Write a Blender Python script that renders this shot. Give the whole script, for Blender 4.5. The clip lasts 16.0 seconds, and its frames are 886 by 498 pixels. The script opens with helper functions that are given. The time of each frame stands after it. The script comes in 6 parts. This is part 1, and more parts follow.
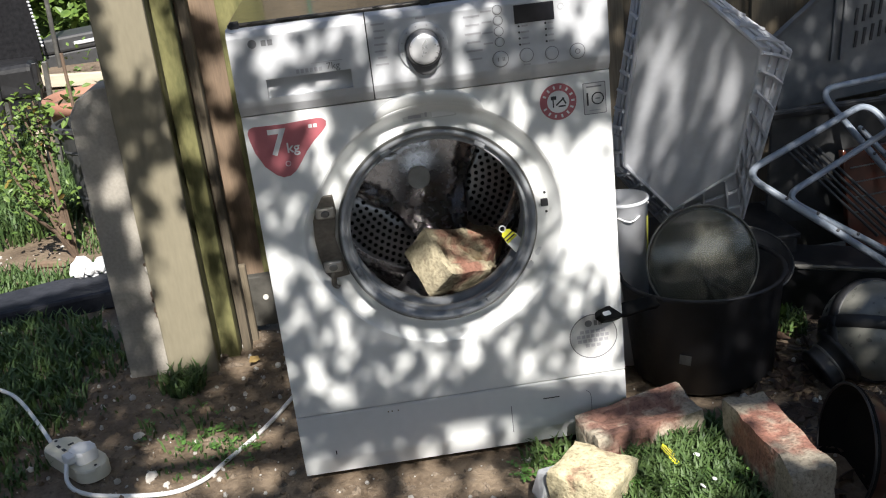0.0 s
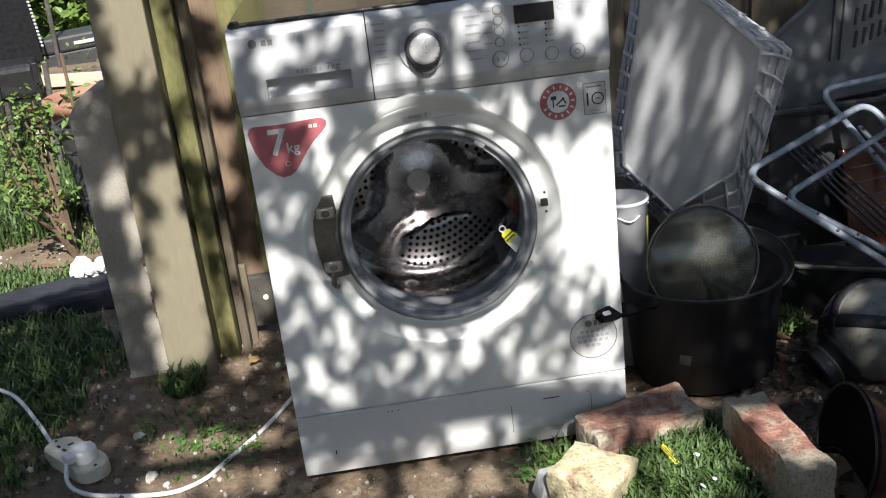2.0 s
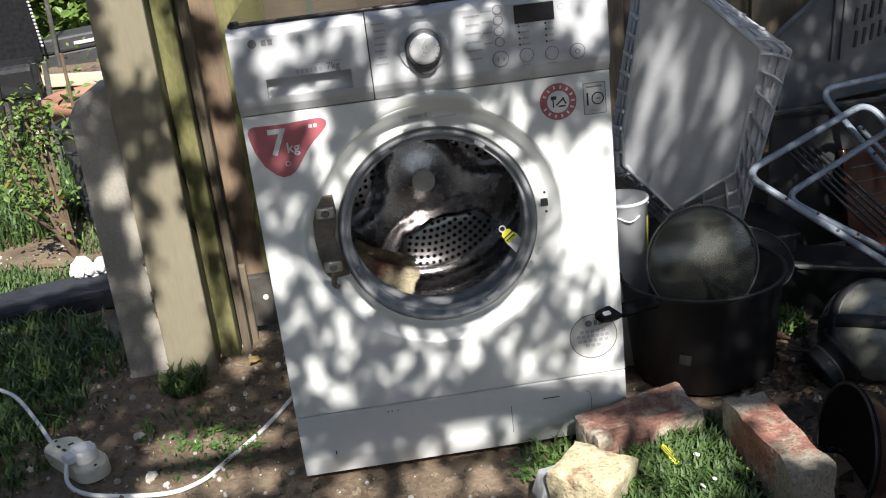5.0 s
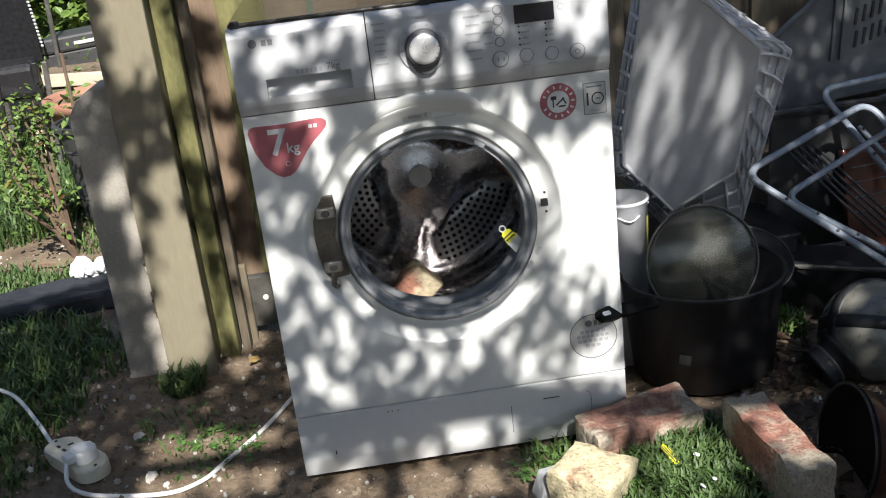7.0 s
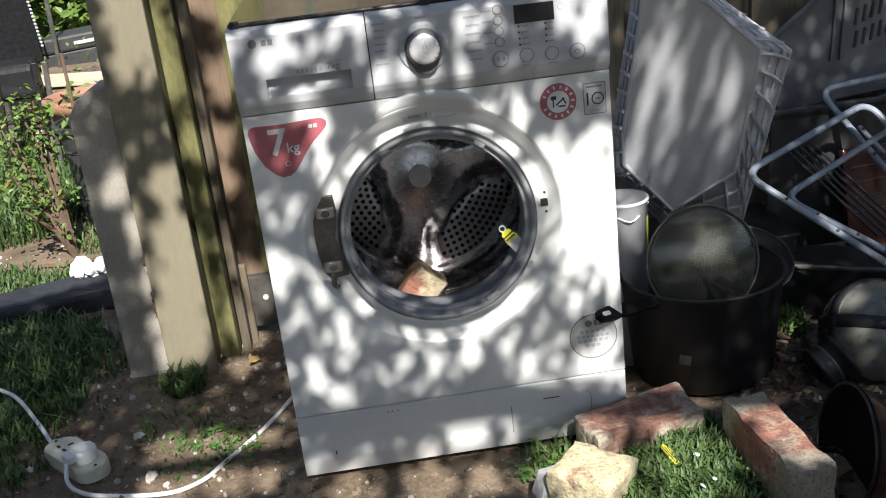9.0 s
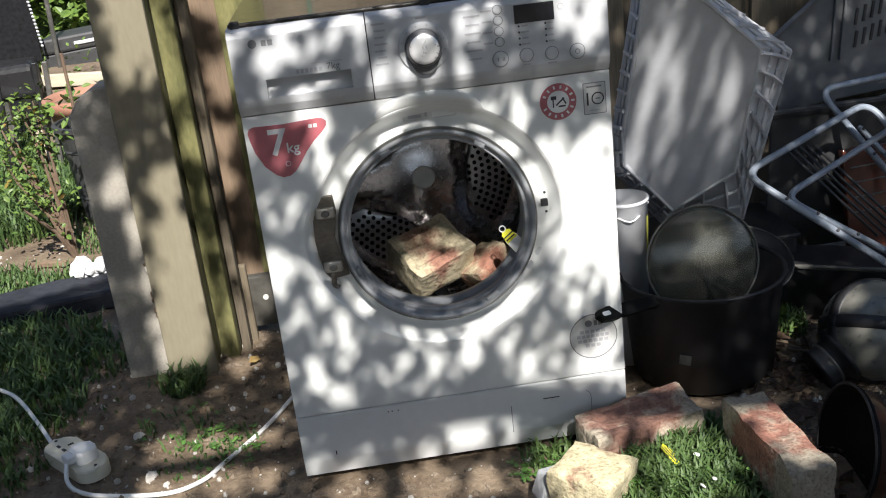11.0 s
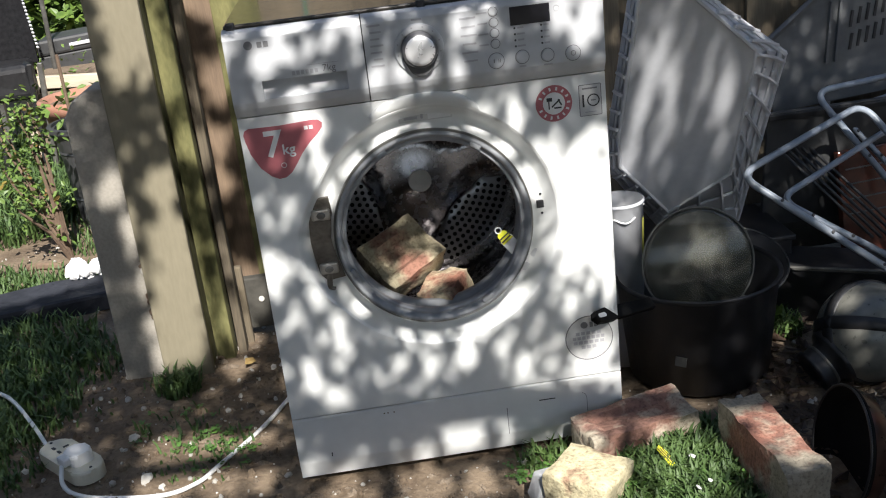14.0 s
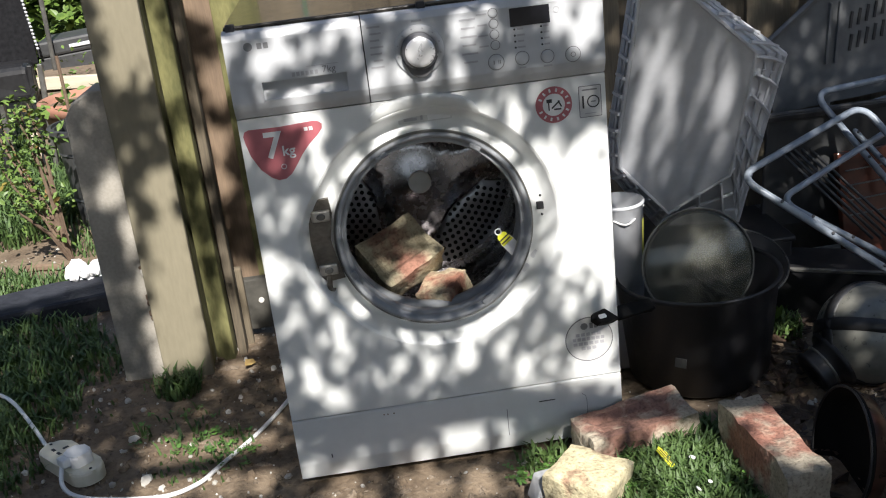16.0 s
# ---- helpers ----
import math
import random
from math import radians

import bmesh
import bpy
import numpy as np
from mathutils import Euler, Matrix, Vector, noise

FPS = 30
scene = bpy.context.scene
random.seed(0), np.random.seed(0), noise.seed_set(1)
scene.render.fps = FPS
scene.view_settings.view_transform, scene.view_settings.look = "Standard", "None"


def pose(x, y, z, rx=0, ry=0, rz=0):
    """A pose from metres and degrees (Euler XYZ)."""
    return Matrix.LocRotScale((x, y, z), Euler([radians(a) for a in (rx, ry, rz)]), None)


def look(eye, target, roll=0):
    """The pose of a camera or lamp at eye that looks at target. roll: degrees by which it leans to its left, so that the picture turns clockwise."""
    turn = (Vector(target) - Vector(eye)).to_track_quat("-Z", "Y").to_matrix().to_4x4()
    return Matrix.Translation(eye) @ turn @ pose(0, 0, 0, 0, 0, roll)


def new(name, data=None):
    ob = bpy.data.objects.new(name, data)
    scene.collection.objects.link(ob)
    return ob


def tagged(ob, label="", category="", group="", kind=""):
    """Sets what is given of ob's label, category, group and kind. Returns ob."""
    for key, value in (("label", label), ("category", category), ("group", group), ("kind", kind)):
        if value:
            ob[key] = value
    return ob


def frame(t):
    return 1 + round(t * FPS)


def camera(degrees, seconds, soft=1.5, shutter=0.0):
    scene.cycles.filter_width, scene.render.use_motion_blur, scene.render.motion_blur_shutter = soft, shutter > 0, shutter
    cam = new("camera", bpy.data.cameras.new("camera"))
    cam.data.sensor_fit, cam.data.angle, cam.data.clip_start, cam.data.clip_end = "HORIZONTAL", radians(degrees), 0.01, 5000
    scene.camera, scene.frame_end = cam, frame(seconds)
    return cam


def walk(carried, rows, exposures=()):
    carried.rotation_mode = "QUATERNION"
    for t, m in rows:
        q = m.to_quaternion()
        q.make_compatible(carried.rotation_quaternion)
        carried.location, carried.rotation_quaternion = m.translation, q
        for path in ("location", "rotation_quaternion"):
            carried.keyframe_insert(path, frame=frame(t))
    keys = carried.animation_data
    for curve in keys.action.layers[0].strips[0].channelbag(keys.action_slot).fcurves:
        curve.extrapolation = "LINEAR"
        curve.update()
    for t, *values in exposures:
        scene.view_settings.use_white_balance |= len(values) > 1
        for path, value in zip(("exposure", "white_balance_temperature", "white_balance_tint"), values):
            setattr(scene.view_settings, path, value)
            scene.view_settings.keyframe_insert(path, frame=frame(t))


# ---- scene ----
pi, sin, cos = math.pi, math.sin, math.cos

# ---- camera: on a stand, nudged a little at about twelve seconds ----
cam = camera(46.0, 16.0, soft=1.1, shutter=0.08)
EYE = Vector((-0.1164, -1.6596, 1.0606))
AIM = EYE + Vector((0.06317, 0.93223, -0.35631))
BASE = look(EYE, AIM, -6.73)


def nudged(up, right):
    """The camera turned a little, in degrees."""
    return BASE @ pose(0, 0, 0, up, -right, 0)


walk(cam, [(0.0, BASE), (12.1, BASE), (12.5, nudged(0.105, 0.14)), (13.0, nudged(0.09, 0.22)),
           (13.5, nudged(0.05, 0.22)), (14.0, nudged(0.09, 0.23)), (14.5, nudged(0.12, 0.23)),
           (15.0, nudged(0.15, 0.235)), (16.0, nudged(0.16, 0.235))], exposures=[(0.0, 0.87), (16.0, 0.87)])

# ---- light: a high sun through a tree, and a clear sky ----
TO_SUN = Vector((0.08, -0.72, 0.70)).normalized()
world = bpy.data.worlds.new("sky")
scene.world = world
world.use_nodes = True
wn = world.node_tree
sky = wn.nodes.new("ShaderNodeTexSky")
sky.sky_type = "NISHITA"
sky.sun_disc = False
sky.sun_elevation = math.asin(TO_SUN.z)
sky.sun_rotation = math.atan2(TO_SUN.x, TO_SUN.y)
wn.links.new(sky.outputs[0], wn.nodes["Background"].inputs[0])
wn.nodes["Background"].inputs[1].default_value = 0.074
lamp = bpy.data.lights.new("sun", "SUN")
lamp.energy, lamp.angle, lamp.color = 5.0, radians(0.53), (1.0, 0.96, 0.905)
sun = new("sun", lamp)
sun.matrix_world = look(TO_SUN * 30, (0, 0, 0))


# ---- materials ----
def mat(name, low, high, rough=0.6, metal=0.0, scale=8.0, fine=60.0, bump=0.0, spread=(0.35, 0.65), depth=0.004, third=None, coat=0.0, each=0.0, stretch=(1, 1, 1), gloss_wear=0.1):
    """A surface whose colour drifts between two tones at a coarse and a fine scale, with relief."""
    m = bpy.data.materials.new(name)
    m.use_nodes = True
    t = m.node_tree
    n, l = t.nodes, t.links
    b = n["Principled BSDF"]
    co = n.new("ShaderNodeTexCoord")
    mp = n.new("ShaderNodeMapping")
    mp.inputs["Scale"].default_value = stretch
    l.new(co.outputs["Object"], mp.inputs[0])
    big, small = n.new("ShaderNodeTexNoise"), n.new("ShaderNodeTexNoise")
    for tex, s, d in ((big, scale, 4), (small, fine, 6)):
        tex.inputs["Scale"].default_value = s
        tex.inputs["Detail"].default_value = d
        l.new(mp.outputs[0], tex.inputs["Vector"])
    add = n.new("ShaderNodeMix")
    add.data_type = "FLOAT"
    add.inputs[0].default_value = 0.4
    l.new(big.outputs["Fac"], add.inputs[2])
    l.new(small.outputs["Fac"], add.inputs[3])
    ramp = n.new("ShaderNodeValToRGB")
    ramp.color_ramp.elements[0].position, ramp.color_ramp.elements[1].position = spread
    ramp.color_ramp.elements[0].color = (*low, 1)
    ramp.color_ramp.elements[1].color = (*high, 1)
    if third:
        e = ramp.color_ramp.elements.new(min(0.99, spread[1] + 0.07))
        e.color = (*third, 1)
    l.new(add.outputs[0], ramp.inputs[0])
    out = ramp.outputs[0]
    if each:
        info = n.new("ShaderNodeObjectInfo")
        hsv = n.new("ShaderNodeHueSaturation")
        mr = n.new("ShaderNodeMapRange")
        mr.inputs["To Min"].default_value, mr.inputs["To Max"].default_value = 1 - each, 1 + each
        l.new(info.outputs["Random"], mr.inputs["Value"])
        l.new(mr.outputs[0], hsv.inputs["Value"])
        l.new(out, hsv.inputs["Color"])
        out = hsv.outputs[0]
    l.new(out, b.inputs["Base Color"])
    b.inputs["Metallic"].default_value = metal
    b.inputs["Coat Weight"].default_value = coat
    rr = n.new("ShaderNodeMapRange")
    rr.inputs["To Min"].default_value, rr.inputs["To Max"].default_value = max(0.03, rough - gloss_wear), min(1, rough + gloss_wear)
    l.new(small.outputs["Fac"], rr.inputs["Value"])
    l.new(rr.outputs[0], b.inputs["Roughness"])
    if bump:
        bp = n.new("ShaderNodeBump")
        bp.inputs["Strength"].default_value, bp.inputs["Distance"].default_value = bump, depth
        l.new(add.outputs[0], bp.inputs["Height"])
        l.new(bp.outputs[0], b.inputs["Normal"])
    return m


def brick_mat(name, red, deep, mortar, ends, level, scale=11.0):
    """Fired clay with old mortar clinging in crisp patches, most at the brick's ends, and grime in the pores."""
    m = bpy.data.materials.new(name)
    m.use_nodes = True
    t = m.node_tree
    n, l = t.nodes, t.links
    b = n["Principled BSDF"]
    b.inputs["Roughness"].default_value = 0.93
    co = n.new("ShaderNodeTexCoord")
    noises = []
    for s, d in ((scale, 5.0), (48.0, 6.0), (170.0, 3.0)):
        tex = n.new("ShaderNodeTexNoise")
        tex.inputs["Scale"].default_value, tex.inputs["Detail"].default_value = s, d
        l.new(co.outputs["Object"], tex.inputs["Vector"])
        noises.append(tex.outputs["Fac"])
    xyz = n.new("ShaderNodeSeparateXYZ")
    l.new(co.outputs["Object"], xyz.inputs[0])
    def op(kind, a, c=None):
        node = n.new("ShaderNodeMath")
        node.operation = kind
        for i, v in enumerate((a, c)):
            if v is None:
                continue
            if isinstance(v, (int, float)):
                node.inputs[i].default_value = v
            else:
                l.new(v, node.inputs[i])
        return node.outputs[0]
    end = op("MULTIPLY", op("MAXIMUM", op("SUBTRACT", op("ABSOLUTE", xyz.outputs[0]), ends), 0.0), 6.0)
    patch = op("ADD", op("ADD", noises[0], end), op("MULTIPLY", op("SUBTRACT", noises[1], 0.5), 0.35))
    def ramp(fac, *stops):
        r = n.new("ShaderNodeValToRGB")
        r.color_ramp.elements[0].position, r.color_ramp.elements[1].position = stops[0][0], stops[1][0]
        r.color_ramp.elements[0].color, r.color_ramp.elements[1].color = (*stops[0][1], 1), (*stops[1][1], 1)
        l.new(fac, r.inputs[0])
        return r.outputs[0]
    def mix(fac, a, c, kind="MIX"):
        x = n.new("ShaderNodeMix")
        x.data_type, x.blend_type = "RGBA", kind
        if isinstance(fac, float):
            x.inputs[0].default_value = fac
        else:
            l.new(fac, x.inputs[0])
        l.new(a, x.inputs[6])
        l.new(c, x.inputs[7])
        return x.outputs[2]
    clay = ramp(noises[1], (0.3, deep), (0.7, red))
    lime = ramp(noises[1], (0.3, tuple(v * 0.72 for v in mortar)), (0.65, mortar))
    mask = ramp(patch, (level, (0, 0, 0)), (level + 0.17, (1, 1, 1)))
    grime = ramp(noises[2], (0.30, (0.45, 0.42, 0.38)), (0.52, (1, 1, 1)))
    l.new(mix(0.7, mix(mask, clay, lime), grime, "MULTIPLY"), b.inputs["Base Color"])
    bp = n.new("ShaderNodeBump")
    bp.inputs["Strength"].default_value, bp.inputs["Distance"].default_value = 0.9, 0.006
    l.new(op("ADD", op("MULTIPLY", noises[2], 0.35), op("ADD", noises[1], op("MULTIPLY", mask, 0.4))), bp.inputs["Height"])
    l.new(bp.outputs[0], b.inputs["Normal"])
    return m


WHITE = mat("white_enamel", (0.70, 0.71, 0.70), (0.78, 0.79, 0.78), 0.34, scale=3, fine=40, spread=(0.3, 0.6), gloss_wear=0.06)
SILVER = mat("silver_plastic", (0.50, 0.51, 0.53), (0.56, 0.57, 0.59), 0.42, scale=4, fine=90, gloss_wear=0.06)
CHROME = mat("chromed_knob", (0.75, 0.75, 0.76), (0.82, 0.82, 0.83), 0.3, 0.5, scale=5)
LID = mat("dark_gloss_top", (0.045, 0.04, 0.035), (0.09, 0.08, 0.07), 0.16, scale=6, fine=60)
DARK_TRIM = mat("dark_seam", (0.02, 0.02, 0.022), (0.045, 0.045, 0.05), 0.6)
DARK_KNOB = mat("dial_grey", (0.07, 0.07, 0.075), (0.11, 0.11, 0.115), 0.35)
PRINT = mat("grey_print", (0.16, 0.16, 0.17), (0.24, 0.24, 0.25), 0.6)
FAINT = mat("faint_print", (0.33, 0.33, 0.35), (0.42, 0.42, 0.44), 0.6)
DISPLAY = mat("display_window", (0.012, 0.012, 0.016), (0.022, 0.022, 0.028), 0.18)
RED = mat("red_sticker", (0.40, 0.11, 0.13), (0.48, 0.15, 0.17), 0.38, scale=12)
PALE = mat("pale_print", (0.72, 0.72, 0.72), (0.8, 0.8, 0.8), 0.45)
BADGE = mat("clear_badge", (0.50, 0.50, 0.50), (0.62, 0.62, 0.61), 0.35, scale=30)
RUBBER = mat("grey_gasket_rubber", (0.23, 0.24, 0.255), (0.32, 0.33, 0.345), 0.40, scale=9, fine=70, bump=0.1)
STEEL = mat("drum_steel", (0.40, 0.38, 0.385), (0.50, 0.48, 0.485), 0.26, 1.0, scale=9, fine=80, bump=0.05, depth=0.002)
HOLE = mat("hole_dark", (0.004, 0.004, 0.004), (0.008, 0.008, 0.008), 0.9)
HUB = mat("hub_steel", (0.70, 0.68, 0.62), (0.80, 0.78, 0.73), 0.5, 0.0, scale=40)
BRACKET = mat("hinge_steel", (0.09, 0.08, 0.068), (0.20, 0.18, 0.155), 0.36, 0.5, scale=30, fine=150, bump=0.1)
LUG = mat("worn_steel", (0.38, 0.36, 0.33), (0.58, 0.56, 0.52), 0.34, 0.8, scale=40, fine=150, bump=0.1)
LIFTER = mat("lifter_plastic", (0.15, 0.15, 0.155), (0.25, 0.25, 0.26), 0.3, scale=30, fine=90, bump=0.2)
BRICK_MORTAR = brick_mat("mortared_brick", (0.36, 0.19, 0.14), (0.20, 0.11, 0.085), (0.46, 0.40, 0.31), 0.066, 0.50)
BRICK_OLD = brick_mat("mortared_old_brick", (0.40, 0.18, 0.125), (0.24, 0.12, 0.09), (0.36, 0.315, 0.245), 0.065, 0.46)
BUFF = brick_mat("buff_brick", (0.34, 0.17, 0.12), (0.24, 0.12, 0.085), (0.47, 0.41, 0.28), 0.018, 0.44, 9.0)
BUFF_RED = brick_mat("buff_red_brick", (0.38, 0.18, 0.12), (0.26, 0.12, 0.085), (0.48, 0.41, 0.28), 0.020, 0.46, 14.0)
STOCK = brick_mat("yellow_brick", (0.46, 0.28, 0.18), (0.32, 0.18, 0.12), (0.64, 0.56, 0.36), 0.012, 0.36, 8.0)
POST = mat("tan_timber", (0.195, 0.172, 0.118), (0.25, 0.222, 0.155), 0.85, scale=4, fine=60, bump=0.15, stretch=(2, 2, 0.5))
MOSSY = mat("mossy_timber", (0.095, 0.095, 0.035), (0.22, 0.205, 0.085), 0.95, scale=14, fine=90, bump=0.7, stretch=(1.5, 1.5, 0.5))
BOARD = mat("weathered_board", (0.105, 0.085, 0.06), (0.21, 0.17, 0.115), 0.9, scale=6, fine=70, bump=0.4, stretch=(4, 4, 0.3), each=0.3)
BROWN_BOARD = mat("brown_board", (0.14, 0.10, 0.07), (0.25, 0.175, 0.115), 0.9, scale=6, fine=70, bump=0.4, stretch=(4, 4, 0.4))
IRON_GREY = mat("grey_board", (0.05, 0.047, 0.04), (0.10, 0.094, 0.08), 0.85, scale=8, fine=80, bump=0.3)
PAVING = mat("added_paving", (0.085, 0.08, 0.074), (0.14, 0.133, 0.12), 0.9, scale=3, fine=40, bump=0.3)
CONCRETE = mat("concrete", (0.27, 0.25, 0.215), (0.40, 0.37, 0.32), 0.95, scale=9, fine=140, bump=0.5, depth=0.005)
SOIL = mat("dry_soil", (0.10, 0.069, 0.044), (0.235, 0.178, 0.122), 0.97, scale=7, fine=90, bump=1.0, depth=0.012, third=(0.33, 0.27, 0.20))
GRASS = mat("grass", (0.024, 0.055, 0.014), (0.10, 0.165, 0.045), 0.6, scale=9, fine=50)
HEDGE = mat("added_hedge", (0.02, 0.026, 0.016), (0.06, 0.075, 0.045), 0.8, scale=4, fine=26, bump=1.0, depth=0.08)
LEAF = mat("leaf", (0.05, 0.10, 0.018), (0.17, 0.25, 0.05), 0.5, scale=4, fine=30)
LEAF_RED = mat("young_leaf", (0.16, 0.06, 0.02), (0.22, 0.19, 0.04), 0.5, scale=6, fine=30)
TWIG = mat("bark", (0.10, 0.065, 0.045), (0.20, 0.14, 0.095), 0.9, scale=20, fine=120, bump=0.5)
BLACK_POT = mat("black_enamel", (0.012, 0.012, 0.013), (0.024, 0.024, 0.027), 0.42, scale=14, fine=90)
PAN = mat("sooted_pan", (0.004, 0.004, 0.004), (0.009, 0.009, 0.009), 0.75, scale=14)
BLACK_PLASTIC = mat("black_plastic", (0.010, 0.010, 0.011), (0.022, 0.022, 0.024), 0.45, scale=10)
CHARCOAL = mat("charcoal_plastic", (0.032, 0.033, 0.034), (0.055, 0.056, 0.058), 0.5, scale=8, fine=60, bump=0.1)
MEMBRANE = mat("black_sheet", (0.022, 0.024, 0.030), (0.045, 0.048, 0.058), 0.55, scale=10, fine=60, bump=0.5, depth=0.01)
NET = mat("black_mesh", (0.006, 0.006, 0.007), (0.017, 0.017, 0.019), 0.7, scale=60, fine=300)
BASKET = mat("white_plastic", (0.54, 0.55, 0.58), (0.63, 0.64, 0.67), 0.4, scale=5, fine=60, bump=0.05)
# white basket plastic with the shade of the heap's back in its colour
SHADED_BASKET = mat("shaded_white_plastic", (0.10, 0.105, 0.11), (0.15, 0.155, 0.16), 0.45, scale=6, fine=60, bump=0.05)
STEELBLUE = mat("coated_tube", (0.20, 0.235, 0.285), (0.30, 0.335, 0.385), 0.33, scale=12, fine=90, gloss_wear=0.12)
CREAM = mat("cream_plastic", (0.62, 0.58, 0.46), (0.72, 0.68, 0.56), 0.42, scale=12)
WHITE_PLASTIC = mat("plug_plastic", (0.72, 0.72, 0.72), (0.8, 0.8, 0.8), 0.35, scale=10)
TERRACOTTA = mat("terracotta", (0.30, 0.14, 0.09), (0.38, 0.20, 0.14), 0.9, scale=10, bump=0.2)
PLANK = mat("bleached_plank", (0.42, 0.36, 0.27), (0.56, 0.49, 0.38), 0.9, scale=8, fine=80, bump=0.3, stretch=(0.4, 3, 3))
IRON = mat("dull_metal", (0.09, 0.09, 0.085), (0.20, 0.195, 0.18), 0.34, 0.5, scale=9, fine=60, bump=0.15)
GLOBE = mat("worn_globe", (0.13, 0.13, 0.115), (0.24, 0.235, 0.205), 0.3, 0.2, scale=9, fine=60, bump=0.1)
WARM_BOARD = mat("red_brown_board", (0.055, 0.019, 0.013), (0.13, 0.040, 0.024), 0.2, scale=6, fine=50)
RUST = mat("brown_gloss", (0.022, 0.008, 0.005), (0.045, 0.015, 0.009), 0.3, scale=6, fine=50)
STONE = mat("pale_stone", (0.45, 0.42, 0.37), (0.66, 0.63, 0.58), 0.9, scale=30, each=0.25)
FOIL = mat("crumpled_foil", (0.55, 0.56, 0.58), (0.72, 0.73, 0.75), 0.4, 0.3, scale=30)
DULL_YELLOW = mat("faded_yellow", (0.36, 0.36, 0.06), (0.48, 0.47, 0.10), 0.5, scale=14)
YELLOW = mat("yellow_plastic", (0.62, 0.62, 0.03), (0.75, 0.74, 0.06), 0.4, scale=12)

for dull in (NET, MEMBRANE, HOLE, PAN):
    dull.node_tree.nodes["Principled BSDF"].inputs["Specular IOR Level"].default_value = 0.12


def glass_mat():
    m = bpy.data.materials.new("lid_glass")
    m.use_nodes = True
    b = m.node_tree.nodes["Principled BSDF"]
    b.inputs["Base Color"].default_value = (0.50, 0.50, 0.43, 1)
    b.inputs["Transmission Weight"].default_value = 0.91
    b.inputs["Roughness"].default_value = 0.13
    b.inputs["IOR"].default_value = 1.45
    return m


GLASS = glass_mat()


# ---- mesh helpers ----
def part(name, bm, material, parent=None, label="", smooth=False, at=None):
    """Links a bmesh as one mesh object, under a thing or a part where one is given."""
    me = bpy.data.meshes.new(name)
    bm.to_mesh(me)
    bm.free()
    me.materials.append(material)
    if smooth:
        for p in me.polygons:
            p.use_smooth = True
    ob = new(name, me)
    if parent is not None:
        ob.parent = parent
    if at is not None:
        ob.matrix_basis = at
    if label:
        ob["label"] = label
    return ob


def thing(name, label, category, m=None, group="", kind=""):
    ob = new(name)
    ob.empty_display_size = 0.05
    if m is not None:
        ob.matrix_basis = m
    return tagged(ob, label, category, group, kind)


def box(x0, x1, y0, y1, z0, z1, bevel=0.0, seg=2):
    bm = bmesh.new()
    bmesh.ops.create_cube(bm, size=1.0)
    for v in bm.verts:
        v.co = Vector(((x0, x1)[v.co.x > 0], (y0, y1)[v.co.y > 0], (z0, z1)[v.co.z > 0]))
    if bevel:
        bmesh.ops.bevel(bm, geom=bm.edges[:], offset=bevel, segments=seg, affect="EDGES", profile=0.5)
    return bm


def join(*bms):
    out = bmesh.new()
    for b in bms:
        me = bpy.data.meshes.new("tmp")
        b.to_mesh(me)
        b.free()
        out.from_mesh(me)
        bpy.data.meshes.remove(me)
    return out


def moved(bm, m):
    bm.transform(m)
    return bm


def lathe(profile, n=64, closed=False, a0=0.0, a1=2 * pi):
    """Turns (radius, height) pairs round the z axis."""
    bm = bmesh.new()
    full = abs(a1 - a0 - 2 * pi) < 1e-6
    cols = n if full else n + 1
    rings = [[bm.verts.new((r * cos(a0 + (a1 - a0) * i / n), r * sin(a0 + (a1 - a0) * i / n), h)) for i in range(cols)] for r, h in profile]
    pairs = list(zip(rings, rings[1:])) + ([(rings[-1], rings[0])] if closed else [])
    for a, b in pairs:
        for i in range(n):
            j = (i + 1) % cols
            bm.faces.new((a[i], a[j], b[j], b[i]))
    bmesh.ops.remove_doubles(bm, verts=bm.verts[:], dist=1e-6)
    bmesh.ops.recalc_face_normals(bm, faces=bm.faces[:])
    return bm


def disc(r, thick, n=40, bevel=0.0):
    b = min(bevel, thick * 0.45)
    return lathe([(1e-5, 0), (r, 0), (r, thick - b), (r - b, thick), (1e-5, thick)], n)


def tube(points, r, n=8, closed=False):
    """A round bar along a smooth line through the points."""
    pts = [Vector(p) for p in points]
    line = []
    m = len(pts)
    for i in range(m if closed else m - 1):
        p = [pts[(i + k) % m] if closed else pts[min(max(i + k, 0), m - 1)] for k in (-1, 0, 1, 2)]
        for s in range(6):
            u = s / 6
            line.append(0.5 * (2 * p[1] + (p[2] - p[0]) * u + (2 * p[0] - 5 * p[1] + 4 * p[2] - p[3]) * u * u + (3 * p[1] - p[0] - 3 * p[2] + p[3]) * u ** 3))
    if not closed:
        line.append(pts[-1])
    return bar(line, r, n, closed)


